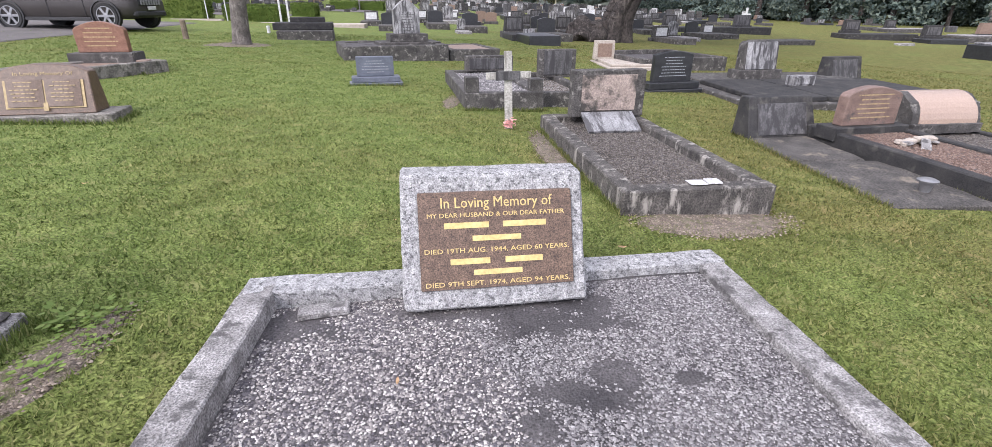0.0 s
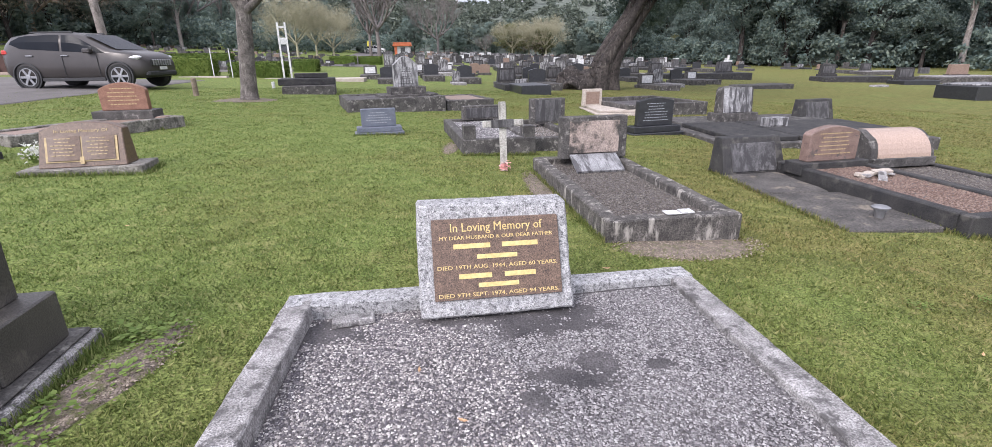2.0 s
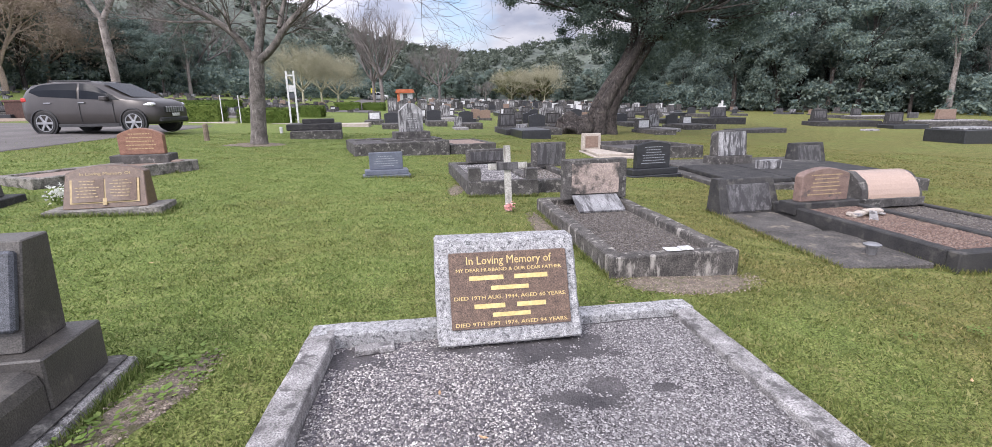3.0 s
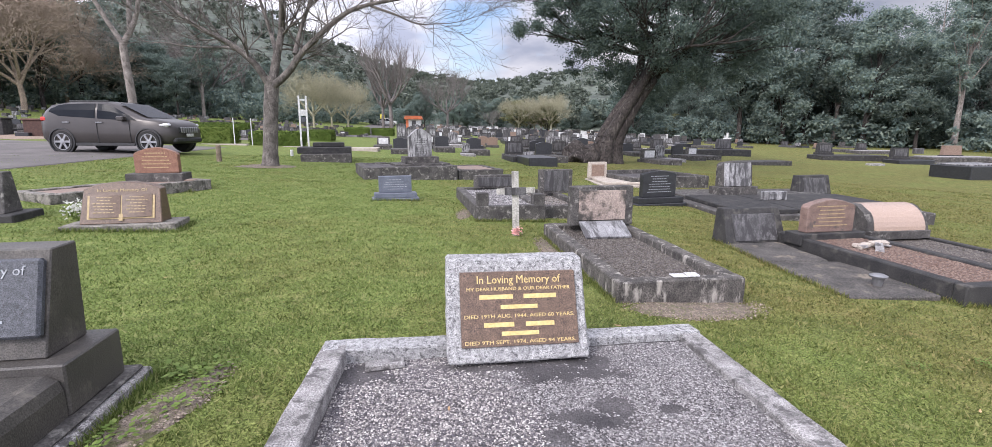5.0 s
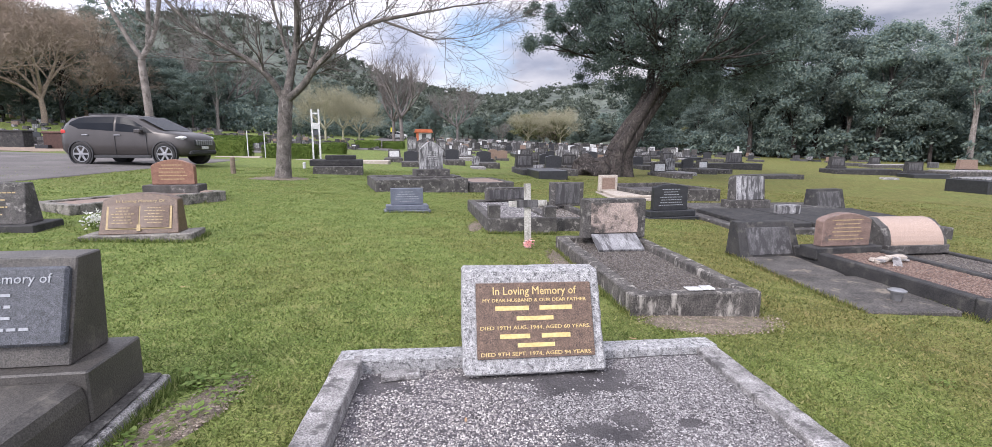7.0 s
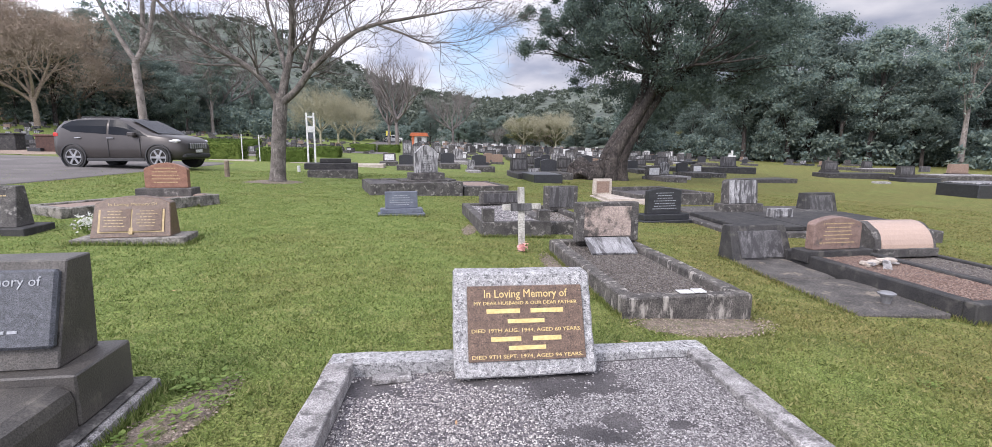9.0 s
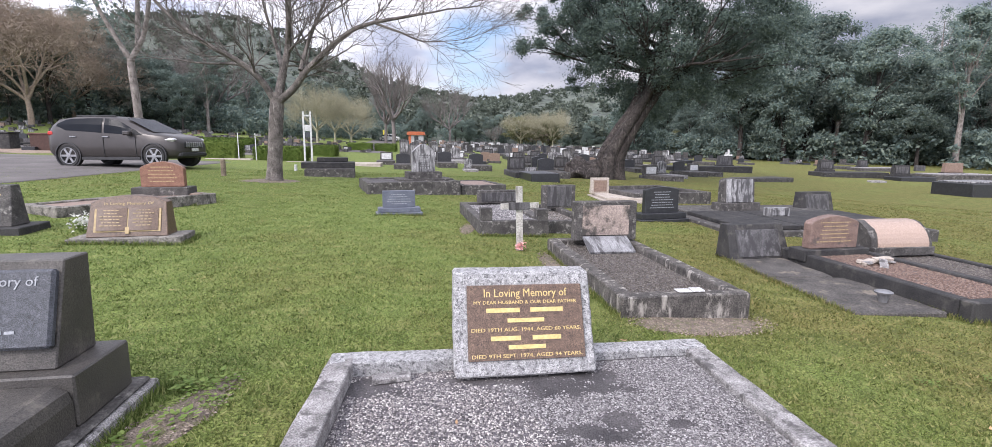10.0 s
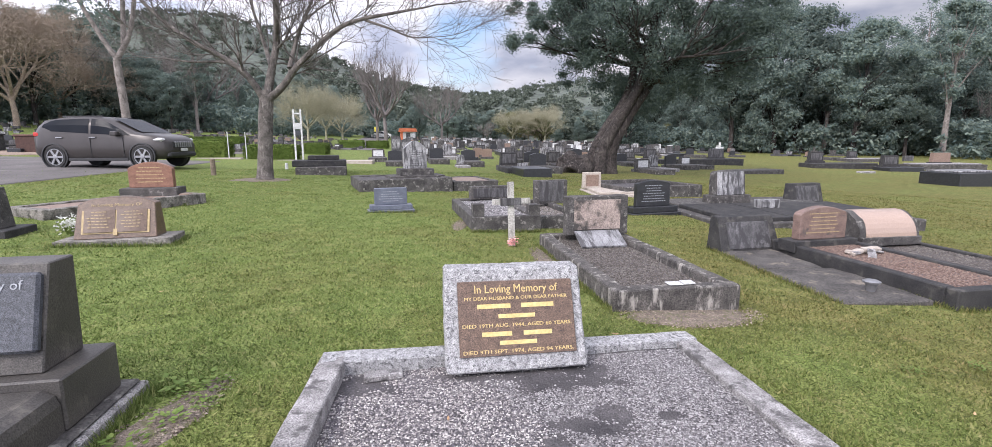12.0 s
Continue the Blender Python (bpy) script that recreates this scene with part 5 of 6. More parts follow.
for i in range(28):
    own.faces.new((c, ringv[i], ringv[(i + 1) % 28]))
part("litter", own, M_SOIL, mr)


def leaf_cloud(centers, radii, per, size, rng, flat=0.7):
    """Leaf quads scattered in clumps: (n * 4, 3)."""
    centers, radii = np.asarray(centers), np.asarray(radii)
    C = np.repeat(centers, per, 0)
    R = np.repeat(radii, per)[:, None]
    d = rng.normal(0, 1, C.shape)
    d /= np.linalg.norm(d, axis=1)[:, None]
    d *= np.minimum(np.abs(rng.normal(0, 0.62, (len(C), 1))) + 0.12, 1.7)
    P = C + d * R * [1, 1, flat]
    # leaves turn their faces outward and up to the light
    nrm = d * 0.7 + rng.normal(0, 0.55, P.shape) + [0, 0, 0.45]
    u = np.cross(nrm, rng.normal(0, 1, P.shape))
    u /= np.linalg.norm(u, axis=1)[:, None]
    w = np.cross(nrm, u)
    w /= np.linalg.norm(w, axis=1)[:, None]
    s = size * rng.uniform(0.5, 1.3, (len(C), 1))
    u, w = u * s, w * s * 0.55
    return np.stack([P - u, P + w * 0.9, P + u, P - w * 0.9], 1).reshape(-1, 3)


def big_cypress(x, y):
    t = thing("tree", "large dark cypress with leaning furrowed trunk", "tree", x, y)
    rng = random.Random(5)
    V, F, tips = [], [], []
    # several fused stems make the fluted trunk
    for k, (ox, oy, r) in enumerate(((0, 0, 0.50), (-0.35, 0.1, 0.34), (0.35, -0.1, 0.34), (-0.1, -0.30, 0.32), (0.15, 0.3, 0.32))):
        line = smooth_line([(ox * 1.6 - 0.1, oy * 1.6, -0.2), (ox * 1.2, oy * 1.2, 0.3), (0.15 + ox, oy, 1.2), (0.75 + ox * 0.9, oy, 2.4), (1.45 + ox * 0.9, oy, 3.5), (2.1 + ox * 1.6, oy * 2.0, 5.0), (2.5 + ox * 3, oy * 4, 7.5)])
        for i in range(len(line) - 1):
            f0, f1 = i / (len(line) - 1), (i + 1) / (len(line) - 1)
            tube(V, F, line[i], r * (1.25 - 0.85 * f0), line[i + 1], r * (1.25 - 0.85 * f1), 9)
    for k in range(16):
        a = rng.uniform(0, 6.28)
        z = rng.uniform(3.6, 8)
        p = Vector((1.4 + (z - 3.5) * 0.35, 0, z))
        grow(V, F, tips, p, Vector((math.cos(a), math.sin(a), rng.uniform(-0.05, 0.6))), rng.uniform(2, 3.4), 0.14, 2, rng, 0.5, 0.05, 0.15, (2, 2), 5)
    raw("trunk", V, F, M_DBARK, t, True)
    own = bmesh.new()
    bmesh.ops.create_icosphere(own, subdivisions=4, radius=0.75)
    for v in own.verts:
        v.co = Vector((v.co.x * 1.25 - 1.35, v.co.y * 0.9 - 0.3, v.co.z * 0.85 + 0.35))
        p = v.co * 2.2
        v.co += Vector((noise.noise(p), noise.noise(p + Vector((9, 0, 0))), noise.noise(p + Vector((0, 9, 0))))) * 0.30
    part("burl", own, M_DBARK, t, "gnarled root burl", True)
    rg = np.random.RandomState(8)
    C, R = [], []
    for k in range(330):
        # lobed crown, wide and ragged, open underneath on the trunk side
        d = rg.normal(0, 1, 3)
        d /= np.linalg.norm(d)
        rad = rg.uniform(0.5, 1.0) ** 0.4
        p = np.array([3.1, 0.6, 8.3]) + d * rad * np.array([5.6, 4.6, 5.4])
        if p[2] < 3.0 + 0.10 * abs(p[0] - 2) + rg.uniform(-0.3, 0.7):
            continue
        if p[0] < 1.0 and p[2] < 4.3:
            continue
        C.append(p)
        R.append(rg.uniform(0.45, 1.0))
    for q in tips:
        if rng.random() < (0.4 if q.x > -1.5 else 0.9):
            C.append(np.array(q))
            R.append(rng.uniform(0.3, 0.6))
    quads("crown", leaf_cloud(C, R, 640, 0.056, rg, 0.75), 4, M_CEDAR, t)
    return t


big_cypress(5.2, 24.9)


def leafy_tree(seed, h, spread_, m_leaf, label, per=420, size=0.155, clumps=80, slim=False, base=0.28):
    """A tree for the distance: tapered trunk, limbs and a crown of small leaves in clumps."""
    t = new("tree")
    tagged(t, label, "tree", "woodland trees")
    rng = random.Random(seed)
    rg = np.random.RandomState(seed)
    V, F, tips = [], [], []
    top = Vector((rng.uniform(-0.6, 0.6), rng.uniform(-0.6, 0.6), h * 0.80))
    line = smooth_line([(0, 0, -0.3), (rng.uniform(-0.2, 0.2), 0, h * 0.2), (top.x * 0.5, top.y * 0.5, h * 0.5), tuple(top)], 3)
    limb(V, F, line, h * 0.022, h * 0.006, 6)
    C, R = [], []
    for k in range(clumps):
        z = base + (1 - base) * rg.uniform(0, 1) ** 0.8
        prof = math.sin(math.pi * min(1, max(0.02, (z - base) / (1.08 - base))) ** 0.75)
        a = rg.uniform(0, 6.28)
        r = spread_ * prof * rg.uniform(0.25, 1.0) ** 0.6 * (1 + 0.35 * math.sin(3 * a + seed))
        p = np.array([math.cos(a) * r + top.x * z, math.sin(a) * r + top.y * z, h * z])
        C.append(p)
        R.append(rg.uniform(0.5, 1.0) * spread_ * 0.30)
        if k % 4 == 0:
            s = line[min(len(line) - 1, int(z * 0.8 * len(line)))]
            limb(V, F, [s, s.lerp(Vector(p), 0.5) + Vector((0, 0, 0.2)), Vector(p)], h * 0.006, h * 0.0015, 4)
    raw("trunk", V, F, M_DBARK if not slim else M_BARK, t, True)
    quads("crown", leaf_cloud(C, R, per, size, rg), 4, m_leaf, t)
    return t


def twig_tree(seed, h, material, label, spread=0.75, depth=3, up=0.15, fuzz=0):
    t = new("tree")
    tagged(t, label, "tree", "bare trees")
    rng = random.Random(seed)
    V, F, tips = [], [], []
    limb(V, F, smooth_line([(0, 0, -0.3), (0.05, 0, h * 0.12), (rng.uniform(-0.2, 0.2), 0, h * 0.28)], 3), h * 0.024, h * 0.017, 7)
    raw("trunk", V, F, material, t, True)
    V, F = [], []
    for k in range(6):
        a = 6.28 * k / 6 + rng.uniform(-0.4, 0.4)
        grow(V, F, tips, Vector((0, 0, h * rng.uniform(0.2, 0.30))), Vector((math.cos(a) * 0.8, math.sin(a) * 0.8, rng.uniform(0.5, 1.3))), h * 0.34, h * 0.014, depth, rng, spread, up, 0.16, (2, 3), 5, 0.70)
    raw("crown", V, F, material, t, True)
    if fuzz:
        rg = np.random.RandomState(seed)
        C = np.array([tuple(q) for q in tips])
        C = np.repeat(C, fuzz, 0) + rg.normal(0, h * 0.022, (len(C) * fuzz, 3))
        u = rg.normal(0, 1, C.shape) * h * 0.022
        w = np.cross(u, rg.normal(0, 1, C.shape))
        w *= h * 0.0013 / np.linalg.norm(w, axis=1)[:, None]
        quads("twig_mass", np.stack([C - w, C + w, C + u], 1).reshape(-1, 3), 3, material, t)["kind"] = "stuff"
    return t


kinds = [leafy_tree(1, 15, 4.2, M_EUC, "dark green eucalypt in the woodland edge"), leafy_tree(2, 18, 4.6, M_EUC, "tall dark eucalypt in the woodland edge", clumps=85), leafy_tree(3, 12, 4.6, M_EUC, "rounded dark green woodland tree", base=0.1),
         leafy_tree(4, 20, 3.6, M_EUC, "slender tall gum tree", slim=True, clumps=60, base=0.4), leafy_tree(5, 9, 3.4, M_CEDAR, "dense dark evergreen tree", base=0.05)]
airy = leafy_tree(14, 24, 6.0, M_EUC, "tall airy gum tree with open crown", slim=True, clumps=55, per=170, size=0.17, base=0.45)
scrub = leafy_tree(6, 5, 2.6, M_OLIVE, "olive green garden tree", clumps=60, size=0.16, per=90, base=0.2)
bare_a = twig_tree(7, 11, M_TWIG, "leafless grey tree at the woodland edge")
bare_c = twig_tree(17, 6, M_PALETWIG, "small pale olive tree in thin winter twig", 0.85, 4, 0.05, 4)
bare_b = twig_tree(8, 8, M_RUST, "russet leafless tree with dense fine twigs", 0.85, 4, 0.02, 8)
first = {}


def plant(ob, x, y, s=1.0, yaw=None, rng=random.Random(77), sink=0.0):
    yaw = rng.uniform(0, 360) if yaw is None else yaw
    m = pose(x, y, gz(x, y) + hill(x, y) - sink, 0, 0, yaw)
    if ob not in first:
        first[ob] = True
        ob.matrix_world = m @ Matrix.Diagonal((s, s, s, 1))
        return ob
    o = copy_thing(ob, m)
    o.scale = (s, s, s)
    return o


def hill(x, y):
    """The wooded hills round the valley."""
    d = math.hypot(x, y)
    if d < 120:
        return 0.0
    a = math.degrees(math.atan2(x, y))
    ridge = 25 + 45 * math.exp(-((a + 29) / 13) ** 2) + 14 * math.exp(-((a - 12) / 9) ** 2) + 30 * math.exp(-((a + 70) / 25) ** 2) + 45 * math.exp(-((a - 55) / 18) ** 2) + 5 * noise.noise(Vector((a * 0.12, 0, 3)))
    k = min(1.0, max(0.0, (d - 150) / 260))
    k = k * k * (3 - 2 * k)
    return ridge * k + k * 4 * noise.noise(Vector((x * 0.02, y * 0.02, 9)))


# hills: one sheet of canopy
verts, faces = [], []
NA, NR = 150, 40
for j in range(NR + 1):
    d = 135 + 400 * (j / NR) ** 1.15
    for i in range(NA + 1):
        a = radians(-75 + 150 * i / NA)
        x, y = d * math.sin(a), d * math.cos(a)
        c = 2.6 * noise.noise(Vector((x * 0.13, y * 0.13, 0))) + 1.6 * noise.noise(Vector((x * 0.31, y * 0.31, 5)))
        verts.append((x, y, gz(x, y) + hill(x, y) + (c + 3) * min(1, max(0, (d - 140) / 20)) - (0.5 if d < 141 else 0)))
for j in range(NR):
    for i in range(NA):
        k = j * (NA + 1) + i
        faces.append((k, k + 1, k + NA + 2, k + NA + 1))
tagged(raw("hills", verts, faces, M_HILL, smooth=True), "forested hills closing the valley", "hills", kind="structure")

rt = random.Random(31)
# canopy on the hills: crowns of leaf clumps, one mass
rg = np.random.RandomState(44)
C, R = [], []
for k in range(1500):
    a = radians(rt.uniform(-52, 50))
    d = rt.uniform(145, 440)
    x, y = d * math.sin(a), d * math.cos(a)
    z, w = gz(x, y) + hill(x, y), rt.uniform(2.2, 4.4)
    for q in range(7):
        b = rt.uniform(0, 6.28)
        C.append((x + math.cos(b) * w * 0.6, y + math.sin(b) * w * 0.6, z + 3 + rt.uniform(0, w * 1.3)))
        R.append(w * rt.uniform(0.35, 0.6))
tagged(quads("hill_canopy", leaf_cloud(C, R, 26, 0.75, rg), 4, M_FARLEAF), "dense tree canopy covering the hills", "forest", kind="stuff")
# woodland edge: near on the left and right, farther in the middle
for k in range(205):
    a = rt.uniform(-54, 52)
    if a < -8:
        d = rt.uniform(82, 125) + max(0, a + 24) * 2.5
    elif a < 14:
        d = rt.uniform(135, 165)
    else:
        d = rt.uniform(88, 130) - (a - 14) * 0.4
    s = rt.uniform(0.7, 1.15) * (0.5 if -11 < a < 12 else 0.78 if a < -33 else 0.62 if a < -8 else 1.0)
    plant(kinds[rt.choice((0, 1, 2, 3, 4, 0, 2))], d * math.sin(radians(a)), d * math.cos(radians(a)), s)
# understorey that closes the gaps at the foot of the wood
C, R = [], []
for k in range(420):
    a = rt.uniform(-54, 52)
    d = (86 + max(0, a + 24) * 2.8) if a < -8 else 150 if a < 14 else 92 - (a - 14) * 0.5
    d += rt.uniform(-2, 12)
    x, y = d * math.sin(radians(a)), d * math.cos(radians(a))
    for q in range(5):
        C.append((x + rt.uniform(-1.4, 1.4), y + rt.uniform(-1.4, 1.4), gz(x, y) + hill(x, y) + rt.uniform(0.3, 4.0)))
        R.append(rt.uniform(0.6, 1.3))
tagged(quads("undergrowth", leaf_cloud(C, R, 60, 0.26, rg), 4, M_EUC), "dense dark undergrowth at the foot of the wood", "undergrowth", kind="stuff")
# tall trees behind the cypress
for px, d, s, k in ((1215, 74, 1.2, 1), (1290, 80, 1.45, 2), (1150, 76, 1.25, 0), (1250, 78, 1.4, 0), (1320, 84, 1.1, 0)):
    plant(kinds[k], d * (px - 784) / 784, d, s)
for px, d, s in ((1440, 84, 1.0), (1500, 88, 1.1), (1550, 80, 0.95), (1600, 86, 1.1), (1400, 92, 0.9)):
    plant(airy, d * (px - 784) / 784, d, s)
# leafless trees
for px, d, s, ob in ((612, 88, 1.5, bare_a), (600, 92, 1.2, bare_a), (700, 100, 1.1, bare_a), (1270, 84, 0.55, bare_a), (1480, 70, 0.75, bare_b), (1545, 66, 0.9, bare_a), (1130, 100, 0.5, bare_a), (770, 130, 0.5, bare_a), (40, 56, 1.7, bare_b), (-60, 52, 1.8, bare_b), (-10, 66, 1.9, bare_b), (110, 66, 1.5, bare_b), (845, 130, 0.7, bare_b), (330, 80, 1.3, bare_a), (250, 86, 1.2, bare_a), (492, 60, 1.15, bare_c), (545, 62, 1.0, bare_c), (520, 72, 1.1, bare_c), (810, 118, 1.3, bare_c), (860, 118, 1.5, bare_c), (835, 122, 1.3, bare_c)):
    plant(ob, d * (px - 784) / 784, d, s)
for px, d, s in ((1050, 95, 0.9), (810, 120, 1.4), (855, 120, 1.3), (1075, 98, 0.7)):
    plant(scrub, d * (px - 784) / 784, d, s)


def gum(x, y, h):
    """A tall pale-barked gum whose crown lies above the picture."""
    t = thing("tree", "tall pale-barked gum tree with high bare limbs", "tree", x, y)
    rng = random.Random(9)
    V, F, tips = [], [], []
    line = smooth_line([(0, 0, -0.2), (0.05, 0, 2.5), (-0.1, 0, 5.5), (0.0, 0, h * 0.40)], 4)
    limb(V, F, line, 0.27, 0.20, 9)
    for pts in ([(0, 0, h * 0.40), (0.9, 0.2, h * 0.52), (1.6, 0.4, h * 0.78), (1.8, 0.5, h)], [(0, 0, h * 0.385), (-0.9, -0.2, h * 0.50), (-2.4, -0.4, h * 0.72), (-3.4, -0.6, h * 0.9)], [(0.4, 0.1, h * 0.45), (0.2, 0.8, h * 0.7), (-0.2, 1.2, h * 0.95)]):
        l2 = smooth_line(pts, 4)
        limb(V, F, l2, 0.18, 0.06, 7)
        for q in l2[4::2]:
            grow(V, F, tips, q, Vector((rng.uniform(-1, 1), rng.uniform(-1, 1), rng.uniform(0, 1))), 2.0, 0.06, 2, rng, 0.6, 0.1)
    raw("trunk", V, F, M_BARK, t, True)
    rg = np.random.RandomState(2)
    C = [np.array(tt) for tt in tips if rng.random() < 0.35]
    quads("crown", leaf_cloud(C, [0.6] * len(C), 40, 0.12, rg), 4, M_EUC, t)


gum(-24.5, 33.5, 15)

# ---- the rows of graves beyond ----


def far_stone(label, w, h, d, m, base, panel=None, rise=0.0, taper=0.0, ledger=None):
    t = upright(label, 0, 0, 0, w, h, d, m, base=base, rise=rise, taper=taper, panel=panel, group="rows of graves", base_mat=M_DARKCONC)
    if ledger:
        part("ledger", box(-ledger[0] / 2, ledger[0] / 2, -ledger[1], -0.25, -0.25, ledger[2], 0.02), ledger[3], t)
    t["category"] = "grave"
    return t


types = [
    far_stone("dark granite desk headstone with ledger in a grave row", 0.8, 0.55, 0.3, M_DKGRAN, [(1.0, 0.5, 0.25)], (0.6, 0.08, 0.48, M_STREAK), 0, 0.05, (1.05, 2.1, 0.22, M_DKGRAN)),
    far_stone("black polished headstone and kerb in a grave row", 0.75, 0.6, 0.15, M_BLACK, [(0.95, 0.4, 0.2)], None, 0.08, 0, (1.0, 2.0, 0.25, M_DARKCONC)),
    far_stone("pale marble headstone in a grave row", 0.6, 0.7, 0.12, M_WSTREAK, [(0.8, 0.35, 0.2)], None, 0.1, 0, (0.95, 2.0, 0.15, M_CONC)),
    far_stone("grey concrete headstone with white plaque in a grave row", 0.75, 0.5, 0.25, M_DARKCONC, [(0.95, 0.4, 0.15)], (0.55, 0.08, 0.42, M_WHITE), 0, 0.03, (1.0, 2.1, 0.2, M_DARKCONC)),
    far_stone("brown granite headstone in a grave row", 0.7, 0.55, 0.15, M_TAN, [(0.9, 0.4, 0.15)], None, 0.06, 0, None),
    far_stone("tall grey headstone on plinth in a grave row", 0.6, 0.95, 0.18, M_STREAK, [(1.0, 0.6, 0.3), (0.8, 0.45, 0.2)], (0.46, 0.15, 0.75, M_WSTREAK), 0.12, 0, None),
    far_stone("low dark ledger grave with small stone", 0.45, 0.3, 0.2, M_WSTREAK, [(0.9, 0.4, 0.12)], None, 0, 0.03, (1.1, 2.2, 0.3, M_BLACK))]
placed = set()


def put_grave(k, x, y, yaw, s=1.0):
    m = pose(x, y, gz(x, y), 0, 0, yaw)
    if k not in placed:
        placed.add(k)
        types[k].matrix_world = m @ Matrix.Diagonal((s, s, s, 1))
        return
    o = copy_thing(types[k], m)
    o.scale = (s, s, s)


# single graves that stand out
for k, x, y, yaw, s in ((1, 11.5, 33.0, 18, 1.1), (3, 13.0, 34.5, 18, 1.1), (2, 9.6, 30.5, 15, 1.0), (3, 8.0, 27.4, 15, 1.1), (0, 12.6, 41.0, 15, 1.3),
                        (0, 0.6, 24.4, 12, 1.1), (1, 2.1, 25.2, 12, 1.1), (6, 1.2, 22.6, 12, 1.1), (0, 3.4, 29.8, 12, 1.1), (1, 2.0, 29.2, 12, 1.1), (1, -1.6, 28.6, 12, 1.1), (2, -1.9, 26.6, 12, 0.7), (1, -3.6, 30.2, 12, 1.1), (5, -5.3, 29.6, 12, 0.95), (1, -5.3, 26.2, 12, 0.95),
                        (3, -7.2, 30.6, 12, 1.05), (0, -6.5, 34.5, 12, 1.1), (4, -1.5, 35.0, 12, 0.9), (2, 5.0, 33.8, 15, 0.9), (1, 6.6, 34.5, 15, 1.0)):
    put_grave(k, x, y, yaw, s)


def low_grave(label, x, y, yaw, w, l, h, material, top=None, stone=None):
    """A long low kerbed grave; stone: (offset, width, height, material)."""
    t = thing("grave_plot", label, "grave", x, y, yaw)
    part("kerb", box(-w / 2, w / 2, -l / 2, l / 2, -0.4, h, 0.03), material, t)
    if top:
        part("ledger", box(-w / 2 * 0.9, w / 2 * 0.9, -l / 2 * 0.8, l / 2 * 0.8, h + 0.001, h + 0.07, 0.02), top, t)
    if stone:
        o, sw, sh_, sm = stone
        x2, y2 = local((x, y, yaw), o, l * 0.25)
        upright("dark headstone on a long low grave kerb" if sm is not M_TAN else "brown granite headstone on a long low grave kerb", x2, y2, yaw, sw, sh_, 0.35, sm, base=[(sw * 1.15, 0.5, 0.12)], taper=0.06, lift=h + 0.005, panel=(sw * 0.75, 0.08, sh_ * 0.85, M_STREAK if sm is not M_TAN else M_TAN), base_mat=M_DKGRAN)


low_grave("long black granite double grave in the lawn", 25.9, 37.9, 0, 4.7, 2.0, 0.38, M_DKGRAN, None, (-1.4, 1.1, 0.68, M_DKGRAN))
low_grave("black granite grave in the lawn", 28.4, 35.2, 0, 2.4, 1.6, 0.28, M_BLACK, None, (-0.4, 1.15, 0.66, M_DKGRAN))
low_grave("low dark stone kerb grave with pale ledger", 33.2, 37.2, 0, 4.8, 2.2, 0.42, M_DARKCONC, M_CONC, (0.3, 1.35, 0.70, M_TAN))
low_grave("polished black ledger grave in the lawn", 21.7, 23.2, 12, 2.6, 1.8, 0.62, M_BLACK, M_WSTREAK)
low_grave("low dark grave slab in the lawn", 36.5, 49.5, 0, 4.2, 2.0, 0.28, M_DARKCONC, M_CONC, (-1.0, 0.9, 0.6, M_DKGRAN))
low_grave("flat dark grave slab in the lawn", 15.2, 29.5, 20, 3.4, 1.4, 0.22, M_DARKCONC)
low_grave("long dark granite grave with ledger in the lawn", 16.2, 39.6, 5, 6.0, 2.0, 0.42, M_DKGRAN, None, (1.5, 1.2, 0.7, M_STREAK))
low_grave("small pale stone in the lawn", 42.0, 51, 0, 0.9, 0.4, 0.55, M_STREAK)
low_grave("broken flat stone in the lawn", 24.0, 32.3, 10, 1.0, 0.5, 0.12, M_CONC)
rf = random.Random(19)
# rows on the main field
row = 0
y = 34.0
while y < 58:
    x = -0.13 * y - 2.0
    while x < 0.62 * y + 6:
        a = math.degrees(math.atan2(x, y))
        keep = 0.70 if a < 22 else 0.12
        if rf.random() < keep and not (a > 17 and y < 48):
            put_grave(rf.choice((0, 0, 1, 1, 2, 3, 3, 4, 5, 6)), x + rf.uniform(-0.2, 0.2), y + 0.12 * x + rf.uniform(-0.3, 0.3), 10 + rf.uniform(-4, 4), rf.uniform(0.85, 1.2))
        x += rf.uniform(1.7, 2.7) * (1 + max(0, y - 60) / 120)
    y += 3.1 + max(0, y - 60) * 0.05
# the farthest rows, too small to tell apart
far_v, far_f, far_m = [], [], []


def far_block(x, y, z, w, d, h, yaw, m):
    c, s = math.cos(yaw), math.sin(yaw)
    k = len(far_v)
    for zz, t in ((z - 0.3, 1.0), (z + h, 0.92)):
        for lx, ly in ((-w / 2, -d / 2), (w / 2, -d / 2), (w / 2, d / 2), (-w / 2, d / 2)):
            far_v.append((x + (lx * c - ly * s) * t, y + (lx * s + ly * c) * t, zz))
    for f in ((4, 5, 6, 7), (0, 1, 5, 4), (1, 2, 6, 5), (2, 3, 7, 6), (3, 0, 4, 7)):
        far_f.append(tuple(k + i for i in f))
        far_m.append(m)


